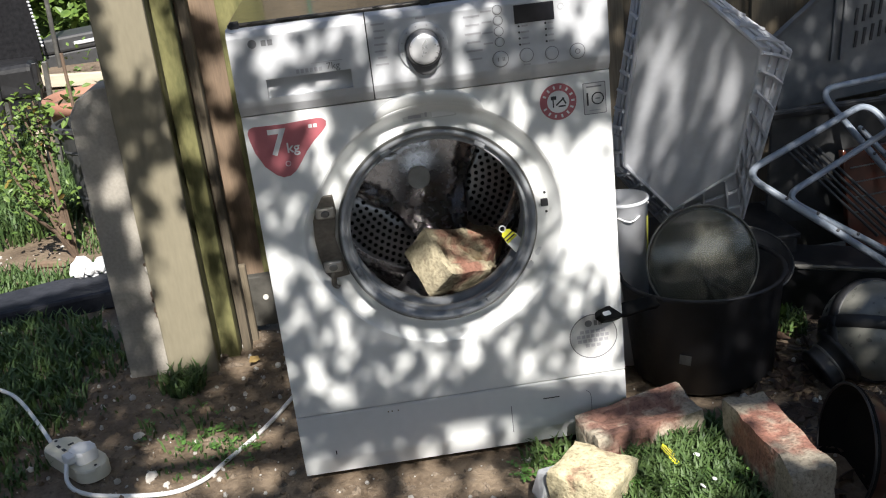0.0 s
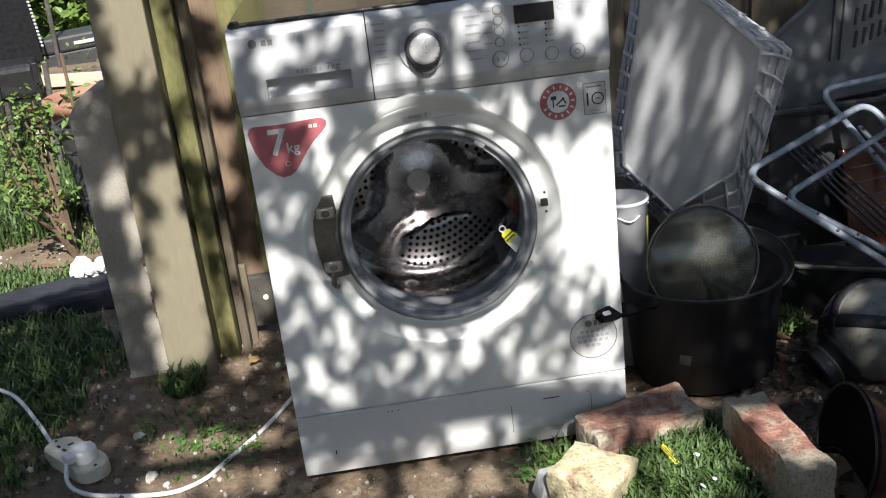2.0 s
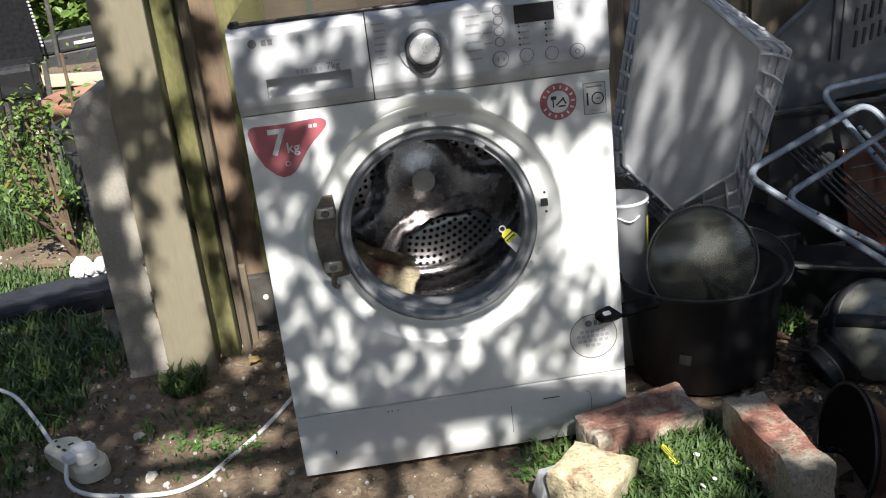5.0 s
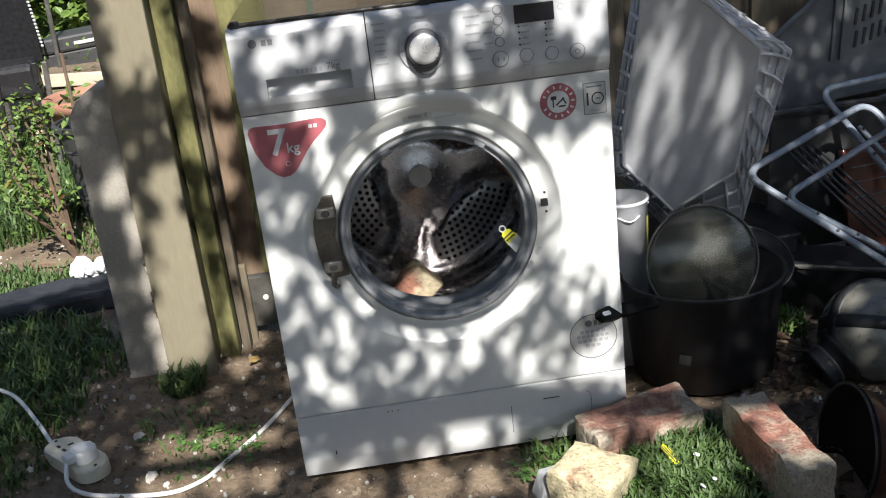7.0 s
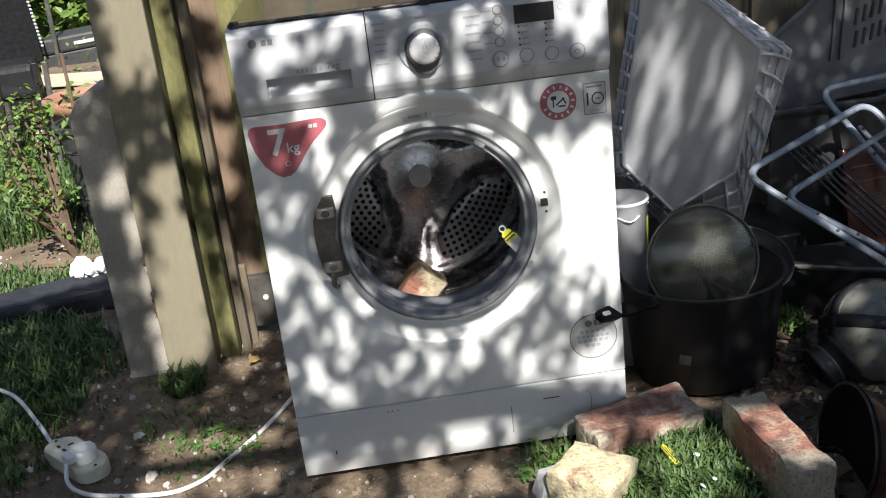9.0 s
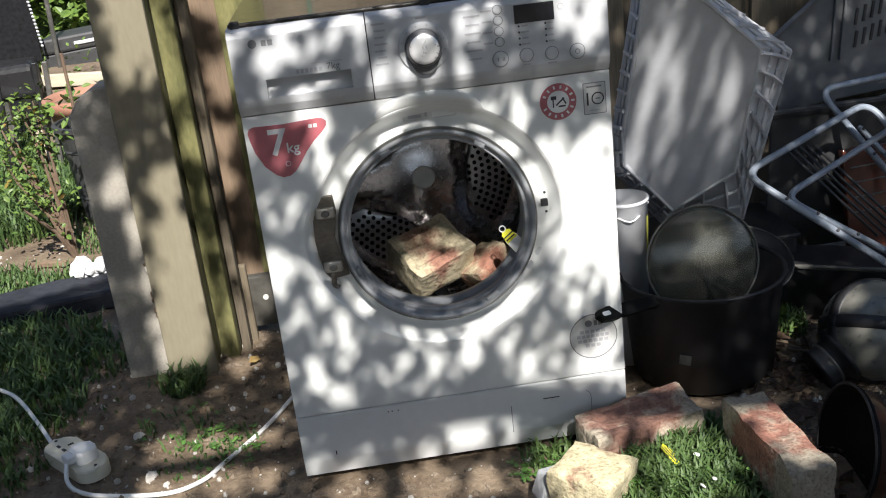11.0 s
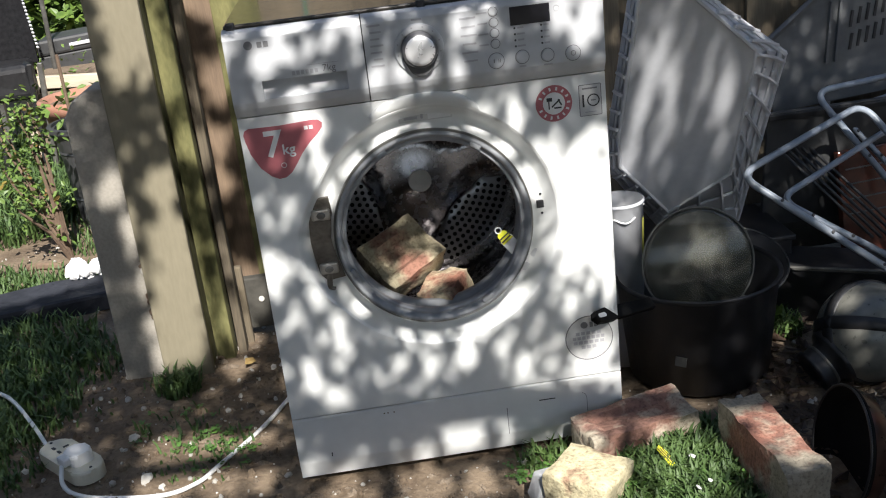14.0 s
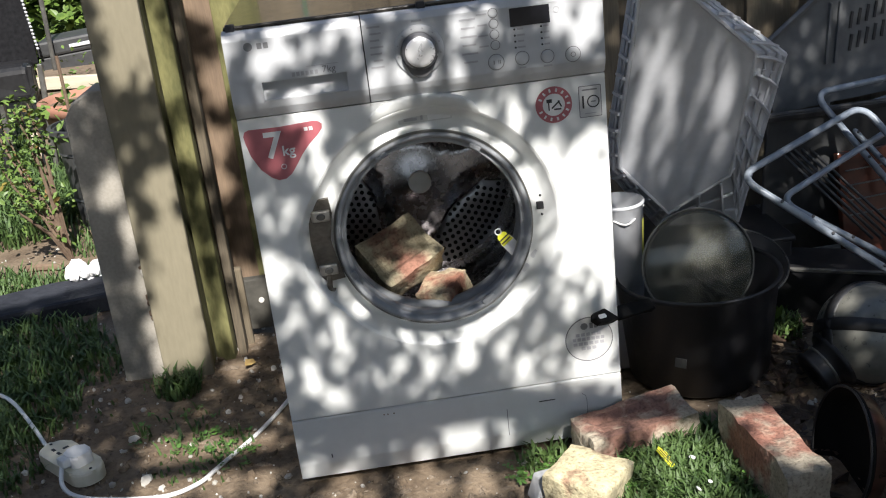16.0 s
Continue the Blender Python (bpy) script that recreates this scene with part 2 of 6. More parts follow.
def bar(line, r, n=8, closed=False):
    bm = bmesh.new()
    rings, k = [], len(line)
    side = None
    for i, p in enumerate(line):
        a, b = (line[i - 1] if i or closed else p), (line[(i + 1) % k] if i < k - 1 or closed else p)
        d = (Vector(b) - Vector(a)).normalized()
        if side is None:
            side = d.orthogonal().normalized()
        side = (side - d * side.dot(d)).normalized()
        up = d.cross(side)
        rr = r[i] if isinstance(r, (list, tuple)) else r
        rings.append([bm.verts.new(Vector(p) + rr * (cos(2 * pi * j / n) * side + sin(2 * pi * j / n) * up)) for j in range(n)])
    for i in range(k if closed else k - 1):
        for j in range(n):
            a, b = rings[i], rings[(i + 1) % k]
            bm.faces.new((a[j], a[(j + 1) % n], b[(j + 1) % n], b[j]))
    if not closed:
        bm.faces.new(rings[0])
        bm.faces.new(rings[-1])
    bmesh.ops.recalc_face_normals(bm, faces=bm.faces[:])
    return bm


def slab(outline, thick, bevel=0.0):
    """A plate from a flat outline in x and y, from z = 0 up to its thickness."""
    bm = bmesh.new()
    low = [bm.verts.new((x, y, 0)) for x, y in outline]
    high = [bm.verts.new((x, y, thick)) for x, y in outline]
    bm.faces.new(low[::-1])
    top = bm.faces.new(high)
    for i in range(len(outline)):
        j = (i + 1) % len(outline)
        bm.faces.new((low[i], low[j], high[j], high[i]))
    if bevel:
        bmesh.ops.bevel(bm, geom=top.edges[:], offset=bevel, segments=2, affect="EDGES", profile=0.5)
    return bm


def rounded(w, h, r, n=6):
    """The outline of a rectangle with round corners."""
    out = []
    for cx, cy, a in ((w / 2 - r, h / 2 - r, 0), (-w / 2 + r, h / 2 - r, 90), (-w / 2 + r, -h / 2 + r, 180), (w / 2 - r, -h / 2 + r, 270)):
        out += [(cx + r * cos(radians(a + 90 * i / n)), cy + r * sin(radians(a + 90 * i / n))) for i in range(n + 1)]
    return out


def lumpy(bm, amount, scale, seed=0.0):
    for v in bm.verts:
        v.co += amount * noise.noise_vector(v.co * scale + Vector((seed, seed * 0.7, -seed)))
    return bm


def text_bm(body, size, thick=0.0006, weight=0.0):
    cu = bpy.data.curves.new("lettering", "FONT")
    cu.body, cu.size, cu.extrude, cu.offset = body, size, thick, size * weight
    cu.align_x, cu.align_y = "CENTER", "CENTER"
    ob = new("lettering", cu)
    me = ob.to_mesh()
    bm = bmesh.new()
    bm.from_mesh(me)
    ob.to_mesh_clear()
    bpy.data.objects.remove(ob)
    bpy.data.curves.remove(cu)
    return bm


def on_face(x, z, y=0.0, turn=0.0):
    """A pose on an upright front: local x to the right, y up, z towards the viewer."""
    return Matrix.Translation((x, y, z)) @ pose(0, 0, 0, 90, 0, 0) @ pose(0, 0, 0, 0, 0, turn)


# ---- ground ----
def hump(x, y):
    h = 0.008 * noise.noise(Vector((x * 3.1, y * 3.1, 0.3))) + 0.006 * noise.noise(Vector((x * 11, y * 11, 2.0)))
    def soft(a, b, v):
        u = min(1, max(0, (v - a) / (b - a)))
        return u * u * (3 - 2 * u)
    h += 0.03 * soft(0.10, 0.24, x) * soft(0.02, -0.10, y)
    near = soft(-0.42, -0.30, x) * soft(0.42, 0.30, x) * soft(-0.10, -0.02, y)
    return h * (1 - 0.8 * near) + 0.004


def ground():
    bm = bmesh.new()
    xs = [-400, -60, -12, -5, -3] + [-2.2 + 0.03 * i for i in range(128)] + [1.75, 2.2, 3, 5, 12, 60, 400]
    ys = [-400, -60, -12, -5, -2.5, -1.5] + [-0.9 + 0.03 * i for i in range(140)] + [3.5, 4.2, 5, 8, 20, 60, 400]
    grid = [[bm.verts.new((x, y, hump(x, y) if abs(x) < 2.3 and -1 < y < 3.4 else 0)) for x in xs] for y in ys]
    for a, b in zip(grid, grid[1:]):
        for i in range(len(xs) - 1):
            bm.faces.new((a[i], a[i + 1], b[i + 1], b[i]))
    ob = part("ground", bm, SOIL, smooth=True)
    tagged(ob, "bare dry garden soil with thin grass and litter", "ground", kind="structure")


ground()

def unseen_surround():
    """Unseen paving and hedges, added to darken reflections and cut sky light."""
    tagged(part("paving", box(-7, 7, -6.5, -0.95, -0.02, 0.006), PAVING), "unseen grey paving added to set bounce light and reflections", "paving", kind="structure")
    for x0, x1, y0, y1 in ((-7.5, 7.5, -7.2, -6.4), (-3.6, -2.7, -6.4, 0.9), (6.8, 7.6, -6.4, 4.0)):
        hb = box(x0, x1, y0, y1, 0, 1.2 if y0 < -7 else 2.3)
        bmesh.ops.subdivide_edges(hb, edges=hb.edges[:], cuts=14, use_grid_fill=True)
        tagged(part("hedge", lumpy(hb, 0.35, 1.3, x0), HEDGE), "unseen dark hedge added to block light of the sky", "hedge", "boundary hedges")


unseen_surround()

# ---- the washing machine: front in the plane y = 0, 0.6 m wide ----
CX, CZ = -0.004, 0.466
TILT = 3.8                        # the drum leans back by this many degrees
RECESS, LIP = 0.2135, 0.168
DRUM_AT = Matrix.Translation((-0.006, 0.0, CZ)) @ pose(0, 0, 0, 90 - TILT, 0, 0)   # local z points out of the drum to the viewer


def seat_edge(a):
    """How far the door recess widens, towards the hinge, at an angle."""
    off = (math.degrees(a) - 184 + 180) % 360 - 180
    return 0.020 * max(0.0, cos(radians(off * 2.6))) ** 1.5 if abs(off) < 34 else 0.0


def holed_front(x0, x1, z0, z1, cx, cz, r, back):
    """An upright plate with a round opening whose edge is turned inwards."""
    bm = bmesh.new()
    n = 120
    inner, roll, outer, rear = [], [], [], []
    corners = [math.atan2(z - cz, x - cx) for x in (x0, x1) for z in (z0, z1)]
    angles = sorted([2 * pi * i / n - pi for i in range(n)] + corners)
    for a in angles:
        c, s = cos(a), sin(a)
        t = min([(x1 - cx) / c if c > 1e-9 else 9e9, (x0 - cx) / c if c < -1e-9 else 9e9, (z1 - cz) / s if s > 1e-9 else 9e9, (z0 - cz) / s if s < -1e-9 else 9e9])
        outer.append(bm.verts.new((cx + t * c, 0, cz + t * s)))
        rear.append(bm.verts.new((cx + t * c, back, cz + t * s)))
        rr = r + seat_edge(a)
        inner.append(bm.verts.new((cx + rr * c, 0, cz + rr * s)))
        roll.append(bm.verts.new((cx + (rr - 0.004) * c, 0.003, cz + (rr - 0.004) * s)))
    k = len(angles)
    for i in range(k):
        j = (i + 1) % k
        bm.faces.new((inner[i], outer[i], outer[j], inner[j]))
        bm.faces.new((roll[i], inner[i], inner[j], roll[j]))
        bm.faces.new((outer[i], rear[i], rear[j], outer[j]))
    bmesh.ops.recalc_face_normals(bm, faces=bm.faces[:])
    return bm


def marks(spots, size, material, name, parent, y, label=""):
    """Small printed bars of one kind of print."""
    for x, z, w in spots:
        part(name, box(x - w / 2, x + w / 2, y - 0.0004, y + 0.0004, z - size / 2, z + size / 2), material, parent, label)


def washing_machine():
    wm = thing("washing_machine", "white front-loading washing machine without its door, standing on soil", "washing machine")
    part("front_panel", holed_front(-0.3, 0.3, 0.146, 0.696, CX, CZ, RECESS, 0.02), WHITE, wm)
    # sides, back and base, as an open shell behind the front
    shell = join(box(-0.3, -0.297, 0.02, 0.56, 0.02, 0.835), box(0.297, 0.3, 0.02, 0.56, 0.02, 0.835), box(-0.297, 0.297, 0.557, 0.56, 0.02, 0.835), box(-0.297, 0.297, 0.02, 0.557, 0.02, 0.023))
    part("cabinet", shell, WHITE, wm)
    part("top_lid", box(-0.298, 0.298, 0.012, 0.56, 0.830, 0.842, 0.003), LID, wm, "dark glossy top under dust")
    part("lid_seam", box(-0.292, 0.292, 0.004, 0.05, 0.822, 0.836), DARK_TRIM, wm)
    for x in (-0.287, 0.012):
        part("lid_clip", box(x - 0.006, x + 0.008, 0.0, 0.014, 0.834, 0.846, 0.002), DARK_TRIM, wm)
    # door seat: a dished ring from the opening to the gasket
    dish = lathe([(RECESS - 0.004, -0.003), (RECESS - 0.007, -0.008), (RECESS - 0.019, -0.0320), (RECESS - 0.0235, -0.0355), (LIP + 0.010, -0.0360), (LIP + 0.004, -0.026), (LIP - 0.004, -0.016)], 120)
    for v in dish.verts:
        r = math.hypot(v.co.x, v.co.y)
        wide = seat_edge(math.atan2(v.co.y, v.co.x)) * min(1.0, max(0.0, (r - 0.178) / 0.02)) / r
        v.co.x, v.co.y = v.co.x * (1 + wide), v.co.y * (1 + wide)
    part("door_seat", dish, WHITE, wm, smooth=True, at=Matrix.Translation((CX, 0, CZ)) @ pose(0, 0, 0, 90, 0, 0))
    # pressed arch of the front that runs up under the control panel
    arch = lathe([(RECESS + 0.0005, -0.001), (RECESS + 0.004, 0.003), (0.229, 0.0062), (0.2340, 0.0058), (0.2355, 0.0)], 40, a0=radians(64), a1=radians(113))
    for v in arch.verts:
        r = math.hypot(v.co.x, v.co.y)
        swell = max(0.0, min(1.0, (v.co.y / r - 0.899) / 0.07)) ** 0.6
        shrink = (RECESS + (r - RECESS) * swell) / r
        v.co = Vector((v.co.x * shrink, v.co.y * shrink, v.co.z * swell))
    part("panel_arch", arch, WHITE, wm, smooth=True, at=Matrix.Translation((CX, 0, CZ)) @ pose(0, 0, 0, 90, 0, 0))
    # gasket: lip, folds and the throat that leads to the drum
    prof = [(LIP - 0.001, -0.016), (LIP, -0.008), (LIP - 0.002, -0.001), (LIP - 0.006, 0.001), (LIP - 0.010, -0.003), (LIP - 0.011, -0.012),
            (LIP - 0.013, -0.014), (LIP - 0.016, -0.010), (LIP - 0.019, -0.012), (LIP - 0.018, -0.030), (LIP - 0.012, -0.046), (LIP - 0.007, -0.056),
            (LIP - 0.008, -0.066), (LIP - 0.013, -0.070), (LIP - 0.016, -0.076), (LIP - 0.015, -0.086), (LIP - 0.003, -0.095)]
    gk = part("gasket", lathe(prof, 120), RUBBER, wm, "grey rubber door gasket", smooth=True, at=DRUM_AT)
    part("rim_ring", lathe([(LIP - 0.0005, -0.003), (LIP + 0.002, -0.006), (LIP + 0.003, -0.012), (LIP + 0.001, -0.017)], 120), IRON, gk, "wire clamp ring", smooth=True)
    for a, w in ((58, 0.010), (118, 0.010), (202, 0.008), (300, 0.012)):
        c = radians(a)
        part("gasket_tab", moved(box(-w, w, -0.004, 0.004, -0.006, 0.003, 0.002), Matrix.Translation(((LIP - 0.012) * cos(c), (LIP - 0.012) * sin(c), 0)) @ pose(0, 0, 0, 0, 0, a + 90)), RUBBER, gk)
    # control panel
    prof = [(0.02, 0.836), (0.002, 0.836), (-0.008, 0.832), (-0.0125, 0.822), (-0.0125, 0.722), (-0.009, 0.712), (0.0, 0.698), (0.02, 0.698)]
    def fascia(x0, x1):
        bm = bmesh.new()
        ends = [[bm.verts.new((x, y, z)) for y, z in prof] for x in (x0, x1)]
        for i in range(len(prof)):
            j = (i + 1) % len(prof)
            bm.faces.new((ends[0][i], ends[0][j], ends[1][j], ends[1][i]))
        bm.faces.new(ends[0])
        bm.faces.new(ends[1])
        bmesh.ops.recalc_face_normals(bm, faces=bm.faces[:])
        return bm
    fp = -0.0128
    cp = part("control_panel", fascia(-0.0835, 0.300), SILVER, wm, "silver-grey control panel")
    def strip(x0, x1, pr):
        bm = bmesh.new()
        ends = [[bm.verts.new((x, y, z)) for y, z in pr] for x in (x0, x1)]
        for i in range(len(pr)):
            j = (i + 1) % len(pr)
            bm.faces.new((ends[0][i], ends[0][j], ends[1][j], ends[1][i]))
        bm.faces.new(ends[0])
        bm.faces.new(ends[1])
        bmesh.ops.recalc_face_normals(bm, faces=bm.faces[:])
        return bm
    upper = prof[:4] + [(-0.0125, 0.7540), (0.02, 0.7540)]
    lower = [(0.02, 0.7245), (-0.0125, 0.7245)] + prof[5:]
    dr = part("detergent_drawer", join(strip(-0.300, -0.250, prof), strip(-0.250, -0.116, upper), strip(-0.250, -0.116, lower), strip(-0.116, -0.0855, prof)), SILVER, wm, "silver-grey drawer front with a finger pull")
    part("drawer_seam", box(-0.0855, -0.0835, -0.0095, 0.02, 0.700, 0.834), DARK_TRIM, wm)
    back = strip(-0.252, -0.114, [(-0.004, 0.7245), (0.014, 0.7545), (0.017, 0.7545), (0.017, 0.7245)])
    part("finger_pull", back, SILVER, dr, "recessed finger pull")
    # maker's mark as plain shapes, capacity lettering and bars for small print
    part("logo_disc", disc(0.0068, 0.0012, 28), PRINT, dr, at=on_face(-0.262, 0.8115, fp))
    marks([(-0.2445, 0.811, 0.0075), (-0.2345, 0.811, 0.0075)], 0.009, PRINT, "logo_bar", dr, fp)
    marks([(-0.199 + 0.0072 * i, 0.7605, 0.0048) for i in range(6)], 0.0065, FAINT, "small_print", dr, fp)
    part("capacity_print", moved(text_bm("7kg", 0.0155), on_face(-0.143, 0.7625, fp)), PRINT, dr, "printed 7kg")
    marks([(-0.152, 0.7705, 0.05)], 0.0008, FAINT, "print_rule", dr, fp)
    # programme dial
    ring = part("dial_ring", lathe([(0.0395, 0), (0.0395, 0.0022), (0.0385, 0.003), (0.030, 0.003), (0.0285, 0.0015)], 60), SILVER, cp, "printed silver dial ring", smooth=True, at=on_face(0.0015, 0.7735, fp))
    kn = part("dial_knob", lathe([(0.0285, 0.001), (0.0280, 0.017), (0.0260, 0.0215), (0.0235, 0.0225)], 60), DARK_KNOB, cp, "dark grey dial knob", smooth=True, at=on_face(0.0015, 0.7735, fp))
    part("knob_cap", lathe([(0.0237, 0.023), (0.0225, 0.0245), (0.018, 0.0255), (1e-5, 0.0260)], 60), CHROME, kn, "bright silver cap", smooth=True)
    # dark slab shaped as the shadow that falls below the knob
    part("knob_shadow", moved(slab([(-0.0285, -0.012), (-0.016, -0.036), (-0.006, -0.0425), (0.006, -0.0425), (0.016, -0.036), (0.0285, -0.012), (0.0, 0.0)], 0.006, 0.0015), Matrix.Translation((0, 0, 0.003))), DARK_KNOB, kn, "dark pointed slab for the shadow below the knob")
    for i in range(12):
        a = radians(20 + 320 * i / 11 - 90)
        part("dial_mark", moved(box(-0.0011, 0.0011, -0.0011, 0.0011, 0.0029, 0.0036), Matrix.Translation((0.0345 * cos(a), 0.0345 * sin(a), 0))), FAINT, ring)
    # programme names as bars, left and right of the dial
    marks([(-0.066 + 0.002 * (i % 2), 0.8175 - 0.0105 * i, 0.021 - 0.003 * (i % 3)) for i in range(7)] + [(0.082, 0.811 - 0.0135 * i, 0.026 - 0.004 * (i % 2)) for i in range(6)] + [(0.002, 0.819, 0.016)], 0.0030, FAINT, "programme_print", cp, fp)
    # display, lamps and push buttons
    part("display", box(0.1495, 0.2135, fp - 0.0012, fp + 0.002, 0.7905, 0.8195, 0.0006), DISPLAY, cp, "dark display window")
    for gx in (0.1555, 0.1985):
        for i in range(4):
            part("indicator", disc(0.0017, 0.0008, 12), DARK_TRIM, cp, at=on_face(gx, 0.7862 - 0.0096 * i, fp))
    marks([(0.165, 0.7862 - 0.0096 * i, 0.010 + 0.003 * (i % 2)) for i in range(4)] + [(0.2065, 0.7862 - 0.0096 * i, 0.009) for i in range(4)], 0.0028, FAINT, "indicator_print", cp, fp)
    for i in range(4):
        round_button(cp, 0.1232, 0.816 - 0.0168 * i, 0.0068, 0.0018)
    marks([(0.105, 0.816 - 0.0168 * i, 0.017 - 0.002 * (i % 2)) for i in range(4)], 0.0026, FAINT, "button_print", cp, fp)
    for x, z, r in ((0.1222, 0.7385, 0.0122), (0.1645, 0.7395, 0.0105), (0.2055, 0.7375, 0.0102), (0.2470, 0.7355, 0.0118)):
        round_button(cp, x, z, r, 0.0035)
    marks([(0.1185, 0.7385, 0.0016), (0.126, 0.7385, 0.0012), (0.1285, 0.7385, 0.0012)], 0.006, PRINT, "button_symbol", cp, fp - 0.0022)
    part("button_symbol", lathe([(0.0042, 0), (0.0042, 0.0006), (0.0032, 0.0006), (0.0032, 0)], 24, closed=True), PRINT, cp, at=on_face(0.247, 0.7355, fp - 0.0022))
    marks([(0.1645, 0.7245, 0.011), (0.2055, 0.7225, 0.014)], 0.0028, FAINT, "button_print", cp, fp)
    part("child_lock_mark", lathe([(0.005, 0), (0.005, 0.0006), (0.0042, 0.0006), (0.0042, 0)], 24, closed=True), FAINT, cp, at=on_face(0.2245, 0.8095, fp))
    # plinth with its service flap
    kp = part("kick_panel", strip(-0.3, 0.3, [(0.02, 0.143), (0.002, 0.143), (0.0, 0.141), (0.0, 0.052), (0.001, 0.047), (0.007, 0.020), (0.02, 0.018)]), WHITE, wm, "white plinth panel")
    part("plinth_shadow_gap", box(-0.298, 0.298, 0.006, 0.02, 0.1425, 0.1465), DARK_TRIM, wm)
    part("flap_seam", join(box(0.0855, 0.0868, -0.0006, 0.002, 0.050, 0.104), moved(bar([Vector((0.2345, -0.0001, 0.028)), Vector((0.2345, -0.0001, 0.100)), Vector((0.2325, -0.0001, 0.108)), Vector((0.226, -0.0001, 0.113))], 0.0005, 6), Matrix.Identity(4))), PRINT, kp, "fine flap seam")
    part("flap_slot", box(0.146, 0.176, -0.0006, 0.002, 0.1085, 0.1102), DARK_TRIM, kp)
    for x, z in ((-0.136, 0.131), (-0.129, 0.131), (-0.118, 0.131)):
        part("rust_spot", disc(0.0014, 0.0005, 8), TWIG, kp, at=on_face(x, z, 0.0))
    part("paint_chip", box(-0.2405, -0.2385, -0.0006, 0.001, 0.060, 0.068), DARK_TRIM, kp)
    for x in (-0.26, 0.26):
        for y in (0.07, 0.5):
            part("foot", moved(disc(0.022, 0.034, 20), Matrix.Translation((x, y, -0.008))), DARK_TRIM, wm)
    hinge(wm)
    latch(wm)
    stickers(wm)
    return wm


def round_button(cp, x, z, r, h):
    rim = part("button_rim", lathe([(r + 0.001, 0), (r + 0.001, 0.0006), (r, 0.0006), (r, 0)], 32, closed=True), PRINT, cp, at=on_face(x, z, -0.0128))
    part("button", disc(r - 0.0004, h * 0.6, 32, 0.0008), SILVER, rim, smooth=False)


def hinge(wm):
    """The bare hinge bracket at the door opening's edge."""
    y = 0.026
    outline = [(-0.014, 0.072), (0.012, 0.074), (0.014, 0.046), (0.010, 0.030), (0.008, 0.0), (0.010, -0.030), (0.016, -0.052), (0.019, -0.072), (-0.004, -0.076), (-0.012, -0.062), (-0.016, -0.03), (-0.018, 0.0), (-0.016, 0.04)]
    hg = part("door_hinge", slab(outline, 0.006, 0.0015), BRACKET, wm, "tarnished steel door hinge bracket", at=on_face(-0.193, 0.468, y) @ Matrix.Diagonal((1.35, 1, 1, 1)))
    for z in (0.045, -0.052):
        part("hinge_lug", moved(box(-0.012, 0.012, -0.010, 0.010, 0.004, 0.013, 0.003), Matrix.Translation((0.0, z, 0))), LUG, hg, "bright worn steel lug")
        part("hinge_screw", moved(disc(0.0055, 0.005, 18, 0.0015), Matrix.Translation((0.0, z, 0.012))), IRON, hg)
    part("hinge_pin", moved(tube([(0, -0.062, 0.009), (-0.002, -0.085, 0.010), (0.004, -0.090, 0.010)], 0.0035, 8), Matrix.Identity(4)), BRACKET, hg)


def latch(wm):
    y = 0.0352
    part("latch_slot", box(0.1765, 0.1925, y - 0.002, y + 0.004, 0.4655, 0.4795, 0.0008), DARK_TRIM, wm, "dark latch slot")
    for x, z in ((0.184, 0.4905), (0.185, 0.4555)):
        part("latch_screw", disc(0.0022, 0.0012, 12), DARK_TRIM, wm, at=on_face(x, z, y))
    for x, z in ((0.166, 0.384), (0.148, 0.3605)):
        part("seat_notch", moved(slab(rounded(0.016, 0.010, 0.004), 0.0016, 0.0006), Matrix.Identity(4)), FOIL, wm, at=on_face(x, z, y + 0.001, 45))


